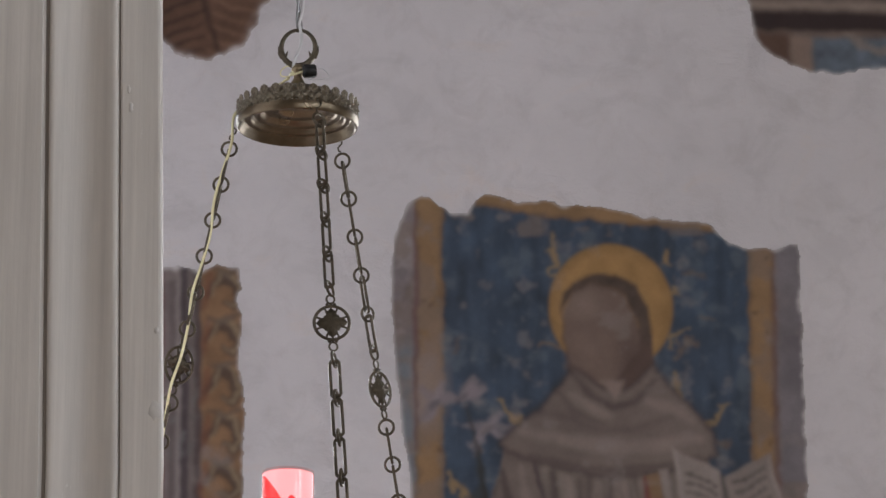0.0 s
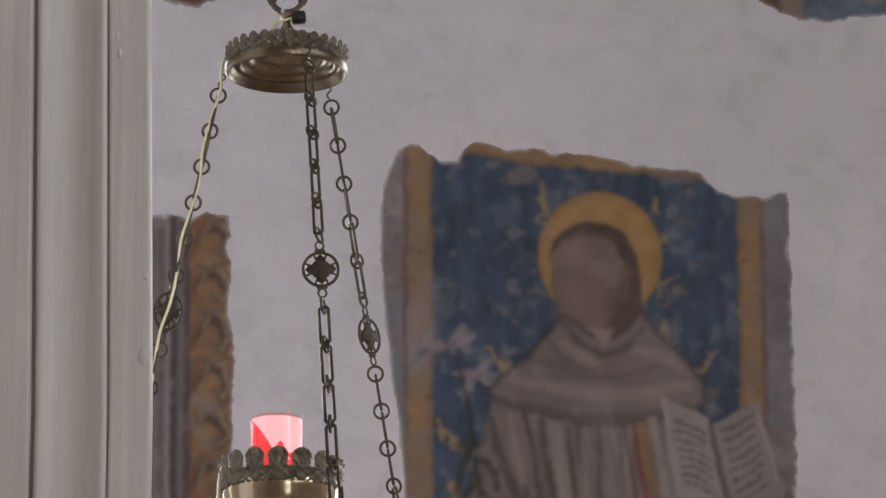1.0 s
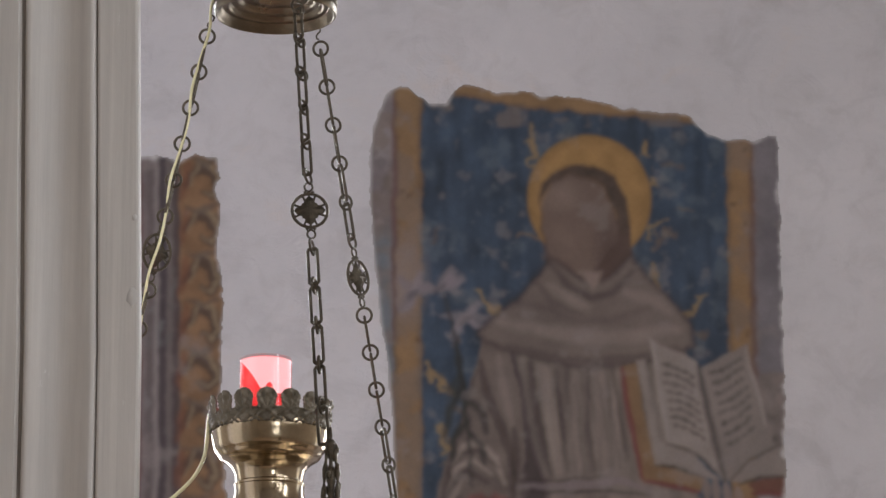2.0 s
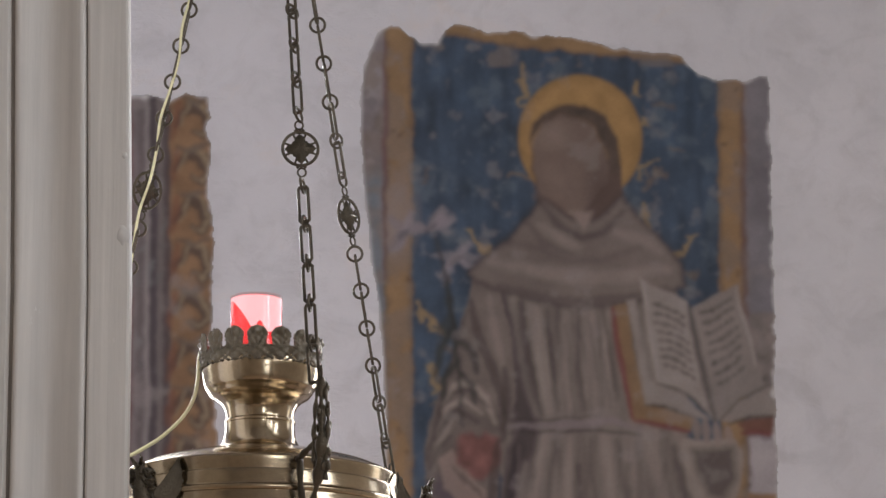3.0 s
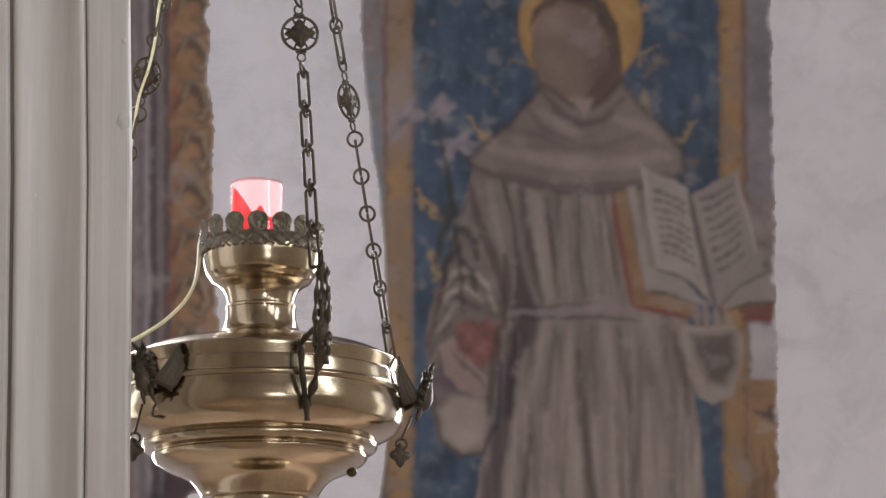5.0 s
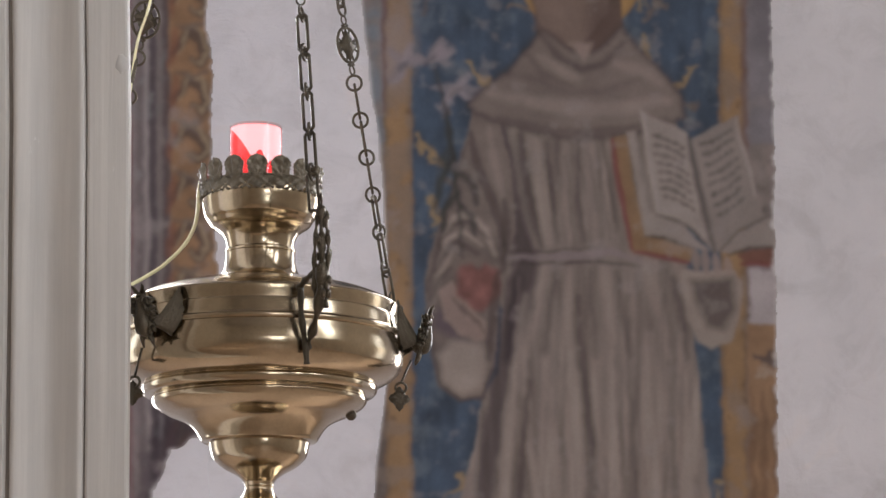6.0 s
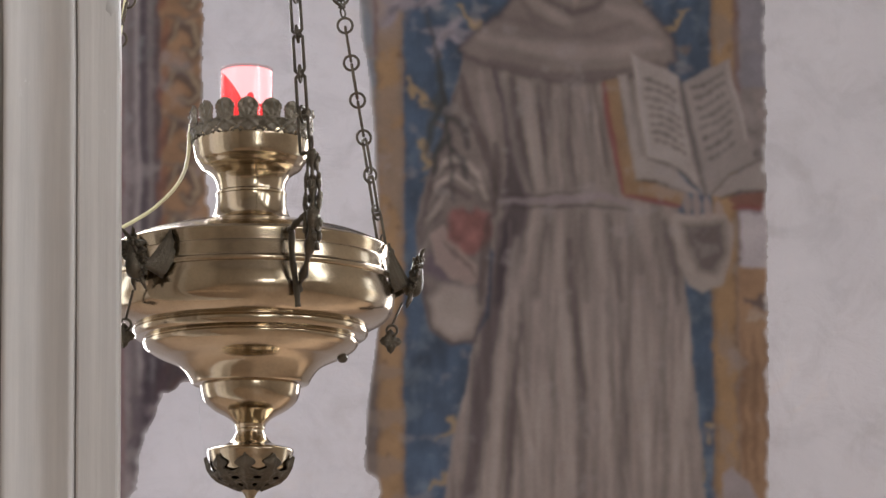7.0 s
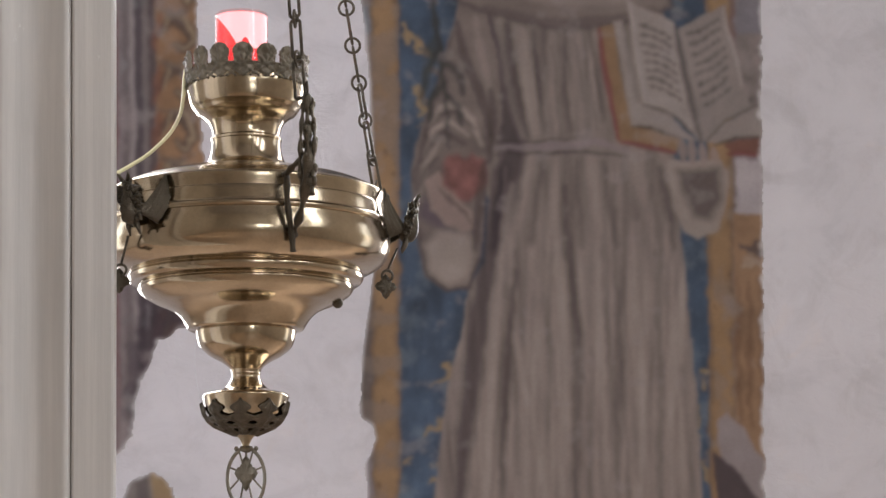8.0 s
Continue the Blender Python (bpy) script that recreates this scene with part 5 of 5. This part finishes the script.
def chains(lamp, at):
    ring, link, medal = ring_mesh(), link_mesh(), medallion_mesh(0.0226, 0.0245)
    # top, foot, place of the medallion, its turn, turns of rings at top and foot of both stretches, counts
    plan = [
        ((0.0323, -0.0760, 0.8269), (0.0790, -0.2250, 0.1769), 0.512, 4, (48, 62, 74, 78), (6, 5)),
        ((0.0549, 0.0620, 0.8249), (0.1684, 0.1700, 0.1300), 0.496, 54, (-6, 62, -4, 60), (6, 6)),
        ((-0.0888, 0.0140, 0.8237), (-0.2332, 0.0580, 0.1337), 0.478, 44, (0, 4, 10, 4), (6, 6)),
    ]
    rnd = random.Random(3)
    for top, foot, at_medal, medal_turn, turns, counts in plan:
        a, b = Vector(top), Vector(foot)
        length = (a - b).length
        bm = bmesh.new()
        hook = [Vector((0.0, 0, 0.004)), Vector((0.004, 0, 0.001)), Vector((0.003, 0, -0.004)), Vector((0, 0, -0.006)), Vector((-0.003, 0, -0.009)), Vector((-0.003, 0, -0.013)), Vector((0, 0, -0.015))]
        m0 = along(a, b, 0, 0.0)
        tube(bm, [m0 @ p for p in hook], 0.0013, 6)
        chain = part("chain", bm, BRONZE, lamp, "dark bronze chain of rings and long links with a pierced medallion")
        half = 0.0415 / length
        ob = part("medallion", medal, BRONZE, chain)
        ob.matrix_local = along(a, b, medal_turn, at_medal)
        spans = [(0.016 / length, at_medal - half, turns[0], turns[1], counts[0]), (at_medal + half, 1.0 - 0.006 / length, turns[2], turns[3], counts[1])]
        for s0, s1, t0, t1, n in spans:
            upper = s1 < 0.6
            step = (s1 - s0) / (n - 0.60 if upper else n)
            for i in range(n):
                u = i / max(1, n - 1)
                turn = t0 + (t1 - t0) * u ** 2
                c = s0 + step * (i + 0.22)
                ob = part("ring", ring, BRONZE, chain)
                ob.matrix_local = along(a, b, turn + rnd.uniform(-9, 9), c) @ pose(0, 0, 0, rnd.uniform(-5, 5), rnd.uniform(-4, 4), 0)
                if upper and i == n - 1:
                    continue
                ob = part("link", link, BRONZE, chain)
                gap = step * length - 0.0085 * 1.9 + 0.0042
                ob.matrix_local = along(a, b, turn - 90 + rnd.uniform(-7, 7), c + step * 0.5) @ Matrix.Diagonal((1, 1, (gap + 0.006) / 0.037, 1))
    # brackets that hold the feet of the chains
    for k, (a, tall) in enumerate(((69, 1.30), (194, 1.0), (314, 1.0))):
        bracket(lamp, a, k, tall, at)


def bracket(lamp, degrees, k, tall, at):
    turn = pose(0, 0, 0, 0, 0, -degrees)
    p = lambda r, z, s=0.0: turn @ Vector((r + 0.004, s, at(1.822 + (z - 1.822) * tall)))
    bm = bmesh.new()
    tube(bm, curve_points([p(0.240, 1.976), p(0.2425, 1.968), p(0.239, 1.961), p(0.2355, 1.968), p(0.238, 1.975)], 5), 0.0014, 6)
    tube(bm, curve_points([p(0.240, 1.964), p(0.241, 1.945), p(0.243, 1.925), p(0.2445, 1.905), p(0.240, 1.885), p(0.228, 1.868), p(0.208, 1.851), p(0.192, 1.842), p(0.184, 1.836)], 4),
         [0.0042 + 0.0022 * math.sin(i * 1.1) + 0.0030 * math.exp(-((i - 15) / 5) ** 2) for i in range(33)], 8)
    tube(bm, curve_points([p(0.2415, 1.955, 0.004), p(0.247, 1.935, 0.006), p(0.250, 1.915, 0.006), p(0.246, 1.89, 0.005), p(0.2465, 1.868, 0.004)], 4), [0.0028 + 0.0014 * math.sin(i * 1.7) for i in range(17)], 7)
    tube(bm, curve_points([p(0.238, 1.955, -0.004), p(0.236, 1.93, -0.006), p(0.234, 1.905, -0.007), p(0.230, 1.88, -0.004)], 4), [0.0028 + 0.0013 * math.cos(i * 1.9) for i in range(13)], 7)
    tube(bm, curve_points([p(0.175, 1.897, -0.006), p(0.195, 1.893, -0.012), p(0.215, 1.900, -0.008), p(0.24, 1.905)], 4), [0.004 + 0.0012 * math.sin(i * 2.1) for i in range(13)], 7)
    tube(bm, curve_points([p(0.200, 1.892, -0.012), p(0.198, 1.875, -0.012), p(0.195, 1.855, -0.008), p(0.190, 1.838, -0.003), p(0.186, 1.822, 0.0)], 4), [0.0040 - 0.0006 * math.cos(i * 1.3) for i in range(17)], 7)
    rnd = random.Random(k)
    for _ in range(30):
        t = rnd.random()
        c = p(0.240 + rnd.uniform(-0.009, 0.010), 1.958 - 0.085 * t, rnd.uniform(-0.009, 0.009))
        r = rnd.uniform(0.0022, 0.0046)
        bmesh.ops.create_icosphere(bm, subdivisions=1, radius=r, matrix=Matrix.Translation(c) @ Matrix.Diagonal((1, 1, 1.7, 1)))
    part("bracket", bm, BRONZE, lamp, "cast bronze scroll bracket with leaves")


def eagle(lamp, degrees, at):
    """A cast bird with raised wings on the shoulder of the bowl; parts made round its own mount."""
    turn = pose(0, 0, 0, 0, 0, -degrees)
    p = lambda r, s, z: turn @ Vector((r + 0.004 - 0.5 * max(0.0, r - 0.2), s, at(1.888 + 0.76 * (z - 1.893))))
    bm = bmesh.new()
    tube(bm, curve_points([p(0.178, 0, 1.885), p(0.196, 0, 1.878), p(0.208, 0, 1.868), p(0.216, 0, 1.876), p(0.2205, 0, 1.892), p(0.2235, 0, 1.908), p(0.229, 0, 1.918), p(0.2365, 0, 1.9215), p(0.241, 0, 1.9175)], 4),
         [0.005, 0.0055, 0.006, 0.0065, 0.0072, 0.008, 0.0088, 0.0096, 0.0102, 0.0108, 0.0112, 0.0114, 0.0114, 0.0112, 0.0108, 0.0102, 0.0095, 0.0088, 0.0082, 0.0077, 0.0073, 0.007, 0.0068, 0.0067, 0.0066, 0.006, 0.005, 0.0042, 0.0034, 0.0026, 0.0018, 0.0012, 0.0006], 10)
    rnd = random.Random(int(degrees))
    for _ in range(130):
        t = rnd.random()
        a = rnd.uniform(0, math.tau)
        rr = 0.0125 - 0.004 * t
        c = p(0.208 + 0.020 * t + rr * math.cos(a) * 0.8, rr * math.sin(a), 1.866 + 0.047 * t + rnd.uniform(-0.004, 0.004))
        bmesh.ops.create_icosphere(bm, subdivisions=1, radius=rnd.uniform(0.0018, 0.0034), matrix=Matrix.Translation(c) @ Matrix.Diagonal((1, 1, 1.6, 1)))
    for k in range(70):  # feather tufts
        t, a = rnd.random(), rnd.uniform(0.2, 2.9) * rnd.choice((-1, 1))
        rr = 0.010
        c0 = Vector((0.206 + 0.020 * t + rr * math.cos(a) * 0.6, rr * math.sin(a), 1.870 + 0.046 * t))
        c1 = c0 + Vector((0.008 * math.cos(a), rnd.uniform(0.006, 0.014) * math.sin(a), rnd.uniform(-0.014, 0.010)))
        tube(bm, [p(*c0), p(*c0.lerp(c1, 0.6)), p(*c1)], [0.0036, 0.0030, 0.0006], 5)
    for s in (-1, 1):  # crest and claws
        tube(bm, [p(0.232, 0.004 * s, 1.925), p(0.238, 0.008 * s, 1.934), p(0.246, 0.010 * s, 1.938)], [0.003, 0.0022, 0.0006], 6)
        tube(bm, [p(0.208, 0.005 * s, 1.866), p(0.203, 0.008 * s, 1.852), p(0.197, 0.009 * s, 1.840)], [0.004, 0.003, 0.0012], 6)
    bird = part("eagle", bm, BRONZE, lamp, "dark cast bronze bird ornament")
    for s in (-1, 1):
        bm = bmesh.new()
        rows = []
        for i in range(13):
            v = i / 12
            lead = Vector((0.2090 - 0.030 * v ** 0.8, s * (0.009 + 0.022 * v ** 0.8), 1.878 + 0.068 * v))
            trail = Vector((0.1835 - 0.004 * v - 0.004 * math.sin(math.pi * v), s * (0.022 + 0.010 * v + 0.010 * math.sin(math.pi * v)), 1.860 + 0.086 * v - 0.008 * math.sin(math.pi * v)))
            n = Vector((0.6, s * 0.8, 0.15)).normalized()
            row = []
            for j in range(11):
                u = j / 10
                rib = 0.0012 * math.cos(u * 25) * (1 - 0.6 * v) + 0.003 * math.sin(math.pi * u) * (1 - v)
                notch = -0.0035 * abs(math.sin(v * 16)) * u ** 4
                q = lead.lerp(trail, u) + n * rib + Vector((-notch, 0, 0))
                row.append((turn @ Vector((q.x + 0.001, q.y, at(1.889 + 0.74 * (q.z - 1.897)))), turn.to_3x3() @ n))
            rows.append(row)
        surface(bm, rows, 0.0022)
        part("wing", bm, BRONZE, bird)
    # ring and small star that hang under the bird
    hang = pose(0, 0, 0, 0, 0, -degrees - 13) @ Vector((0.189, 0, at(1.811)))
    bm = bmesh.new()
    tube(bm, [hang + Vector(q) for q in oval(0.0068, 0.0068, 18)], 0.0018, 6, True)
    tube(bm, [p(0.192, -0.018, 1.842), hang + Vector((0, 0, 0.006))], 0.0016, 6)
    part("pendant_ring", bm, BRONZE, bird)
    bm = bmesh.new()
    star_plate(bm, 0.0150, 0.0155)
    bm.transform(Matrix.Translation(hang + Vector((-0.002, 0, -0.014))) @ pose(0, 0, 0, 0, 0, 25))
    part("pendant_star", bm, BRONZE, bird)


def finial(lamp, at):
    # leaves laid on the lower cup
    prof = [(0.0120, 1.6150), (0.0255, 1.6210), (0.0368, 1.6262), (0.0455, 1.6335), (0.0515, 1.6435), (0.0545, 1.6580)]
    for k in range(9):
        a0 = radians(-94 + 360 / 9 * k)
        bm = bmesh.new()
        rows = []
        for i in range(29):
            v = i / 28
            t = v * (len(prof) - 1.001)
            q, f = int(t), t - int(t)
            r = prof[q][0] * (1 - f) + prof[q + 1][0] * f
            z = prof[q][1] * (1 - f) + prof[q + 1][1] * f
            spread = 0.33 * math.sin(math.pi * min(1.0, v * 0.90 + 0.10)) ** 0.8 * (1 + 0.55 * math.sin(v * 23 + 0.4)) + 0.10 * (1 - v)
            row = []
            for j in range(9):
                u = j / 4 - 1
                a = a0 + u * max(0.02, spread) * (1.0 if v > 0.2 else 1.1)
                lift = 0.0022 + 0.0022 * math.cos(u * 7.5) * (1 - abs(u)) + 0.0020 * v * (1 - 0.6 * abs(u))
                n = Vector((math.cos(a) * 0.8, math.sin(a) * 0.8, -0.6)).normalized()
                row.append((Vector((r * math.cos(a), r * math.sin(a), at(z))) + n * lift, n))
            rows.append(row)
        surface(bm, rows, 0.0014)
        part("leaf", bm, BRONZE, lamp, "dark acanthus leaf on the cup")
    bm = bmesh.new()
    lathe(bm, [(r, at(z)) for r, z in rounded([(0.0, 1.6185), (0.013, 1.6175), (0.0125, 1.6145), (0.0085, 1.610), (0.0055, 1.604), (0.0048, 1.600), (0.0062, 1.5985), (0.0065, 1.5965), (0.0, 1.5945)], 4)], 28)
    part("finial", bm, DULL_BRASS, lamp)
    bm = bmesh.new()
    lathe(bm, [(0.0, 0.036), (0.008, 0.0345), (0.0098, 0.031), (0.006, 0.0275), (0.0, 0.0255)], 16, Matrix.Diagonal((1, 0.6, 1, 1)))
    for s in (1, -1):
        bmesh.ops.create_icosphere(bm, subdivisions=2, radius=0.0032, matrix=Matrix.Translation((0.0125 * s, 0, 0.0315)))
    tube(bm, oval(0.0238, 0.0395, 48, -0.0065, 0.18), 0.0024, 7, True)
    star_plate(bm, 0.0145, 0.0225)
    for k in range(8):
        a = radians(22.5 + 45 * k)
        tube(bm, [(0.009 * math.cos(a), 0, 0.012 * math.sin(a) - 0.002), (0.0228 * math.cos(a), 0, 0.0375 * math.sin(a) - 0.0065)], 0.0013, 5)
    tube(bm, [(0, 0, 0.028), (0, 0, 0.018)], 0.0016, 5)
    bm.transform(pose(0.0005, 0, at(1.5655), 0, 0, 0))
    part("pendant", bm, CAST_BRONZE, lamp, "oval pierced bronze pendant with a star")


def canopy(lamp, at):
    bm = bmesh.new()
    outer = rounded([(0.0, 2.690), (0.022, 2.689), (0.045, 2.682), (0.066, 2.672), (0.0765, 2.662), (0.0790, 2.652), (0.0790, 2.652), (0.0815, 2.6485), (0.0828, 2.6425), (0.0818, 2.6360), (0.0795, 2.6345), (0.0775, 2.6365), (0.0775, 2.6365)], 4)
    inner = rounded([(0.0755, 2.6410), (0.0715, 2.6465), (0.0715, 2.6465), (0.0640, 2.6470), (0.0600, 2.6530), (0.0600, 2.6530), (0.0520, 2.6545), (0.0460, 2.6600), (0.0460, 2.6600), (0.034, 2.6610), (0.024, 2.6660), (0.010, 2.668), (0.0, 2.668)], 4)
    level = pose(0, 0, at(2.650), 2.6) @ pose(0, 0, -at(2.650))  # the canopy hangs nearly level
    lathe(bm, [(r * 1.017, at(z - 0.004)) for r, z in outer + inner], 96, level)
    part("canopy", bm, DARK_BRASS, lamp, "dull brass dish that spreads the chains")
    crown(lamp, 0.0814, at(2.6425), 30, 0.0128, 0.0125, 0.0150, 0.0012, "dark bronze toothed crown on the canopy").matrix_local = level
    # stem, ring and hanging cord
    bm = bmesh.new()
    lathe(bm, [(r, at(z)) for r, z in rounded([(0.014, 2.687), (0.010, 2.694), (0.006, 2.702), (0.0075, 2.708), (0.0095, 2.713), (0.006, 2.719), (0.0, 2.7205)], 4)], 24)
    part("stem", bm, DULL_BRASS, lamp)
    bm = bmesh.new()
    n = 48
    tube(bm, oval(0.0235, 0.0270, n, at(2.7445)), [0.0036 - 0.0010 * math.sin(math.tau * k / n) for k in range(n)], 8, True)
    for s in (1, -1):  # thorns of the ring
        tube(bm, [(0.0225 * s, 0, at(2.730)), (0.0262 * s, 0, at(2.737)), (0.0280 * s, 0, at(2.7470))], [0.003, 0.0024, 0.0004], 6)
        tube(bm, [(0.0205 * s, 0, at(2.729)), (0.0165 * s, 0, at(2.735)), (0.0145 * s, 0, at(2.7405))], [0.003, 0.002, 0.0004], 6)
    tube(bm, [(-0.013, 0, at(2.7215)), (0.0, 0, at(2.7185)), (0.013, 0, at(2.7215))], 0.0042, 7)
    part("suspension_ring", bm, BRONZE, lamp, "bronze ring with small thorns")


def wiring(lamp, at):
    # twisted steel wire and clear cable up to the ceiling
    top, slope = ROOM[3] - 1.84, math.tan(radians(PLUMB))
    for k, (mat, r, turnless, label) in enumerate(((STEEL, 0.0021, 0, "grey steel wire"), (STEEL, 0.0021, 1, "grey steel wire"), (CORD, 0.0021, 2, "clear white cable"))):
        pts = []
        n = 360
        for i in range(n + 1):
            z = at(2.768) + (top - at(2.768)) * i / n
            a = i * 0.55 + turnless * 2.1
            wide = 0.0030 if turnless < 2 else 0.003 + 0.002 * math.sin(i * 0.35)
            pts.append((0.001 + wide * math.cos(a), wide * math.sin(a) - (z - at(2.768)) * slope, z))
        if turnless == 2:
            pts = curve_points([(-0.0065, -0.004, at(2.716)), (-0.004, -0.005, at(2.728)), (0.002, -0.005, at(2.742)), (0.0045, -0.004, at(2.756)), (0.003, -0.003, at(2.768))], 5) + [Vector(q) for q in pts[1:]]
        bm = bmesh.new()
        tube(bm, pts, r, 6)
        part("hanging_wire", bm, mat, lamp, label)
    bm = bmesh.new()
    box(bm, -0.0095, 0.0095, -0.006, 0.006, -0.0085, 0.0085)
    bmesh.ops.bevel(bm, geom=bm.edges[:] + bm.verts[:], offset=0.0018, segments=2, affect="EDGES")
    bm.transform(pose(0.0165, -0.012, at(2.7065), 0, -6, 10))
    part("connector", bm, BLACK, lamp, "small black cable connector")
    loops = [
        (CABLE, [(-0.004, -0.012, at(2.704)), (-0.012, -0.013, at(2.699)), (-0.022, -0.010, at(2.7005)), (-0.0235, -0.006, at(2.709)), (-0.017, -0.002, at(2.717)), (-0.008, 0.0, at(2.719))], 0.0011),
        (CABLE, [(0.008, -0.013, at(2.706)), (0.0, -0.015, at(2.7025)), (-0.010, -0.015, at(2.700)), (-0.006, -0.012, at(2.7055))], 0.0017),
        (CORD, [(0.025, -0.012, at(2.709)), (0.034, -0.010, at(2.711)), (0.041, -0.006, at(2.706)), (0.0425, -0.003, at(2.701)), (0.030, -0.004, at(2.698)), (0.015, -0.004, at(2.6985))], 0.0008),
    ]
    for mat, pts, r in loops:
        bm = bmesh.new()
        tube(bm, curve_points(pts, 6), r, 6)
        part("cable_loop", bm, mat, lamp)
    # lamp cable: down the chain, then across to the cup
    a, b = Vector((-0.0888, 0.012, 0.8237)), Vector((-0.2332, 0.056, 0.1337))
    pts = [Vector((-0.012, -0.010, at(2.698))), Vector((-0.045, 0.022, at(2.687))), Vector((-0.070, 0.024, at(2.672))), Vector((-0.0885, 0.016, at(2.655)))]
    for i in range(15):
        t = 0.03 + 0.86 * i / 14
        pts.append(a.lerp(b, t) + Vector((0.0028 * math.cos(i * 1.9) - 0.0005, -0.0050 + 0.002 * math.sin(i * 2.3), 0)))
    pts += [Vector((-0.226, 0.04, at(1.975))), Vector((-0.212, 0.02, at(1.944))), Vector((-0.190, 0.004, at(1.946))), Vector((-0.1704, 0, at(1.9533))), Vector((-0.1480, -0.002, at(1.965))), Vector((-0.1259, -0.002, at(1.9795))), Vector((-0.1003, -0.002, at(2.0044))),
            Vector((-0.0871, 0, at(2.0287))), Vector((-0.0825, 0, at(2.052))), Vector((-0.0815, 0.002, at(2.075))), Vector((-0.080, 0.004, at(2.09)))]
    bm = bmesh.new()
    full = curve_points(pts, 6)
    tube(bm, full, [0.0021 + 0.0006 * min(1, max(0, i - 108) / 6) for i in range(len(full))], 7)
    part("lamp_cable", bm, CABLE, lamp, "yellowed clear cable from the canopy to the cup")
    bm = bmesh.new()
    tube(bm, curve_points([(-0.0645, -0.002, at(1.742)), (-0.0655, -0.002, at(1.715)), (-0.0635, -0.002, at(1.685)), (-0.0572, -0.002, at(1.658))], 6), 0.0005, 5)
    part("thread", bm, CORD, lamp, "loose pale thread")


hanging_lamp()
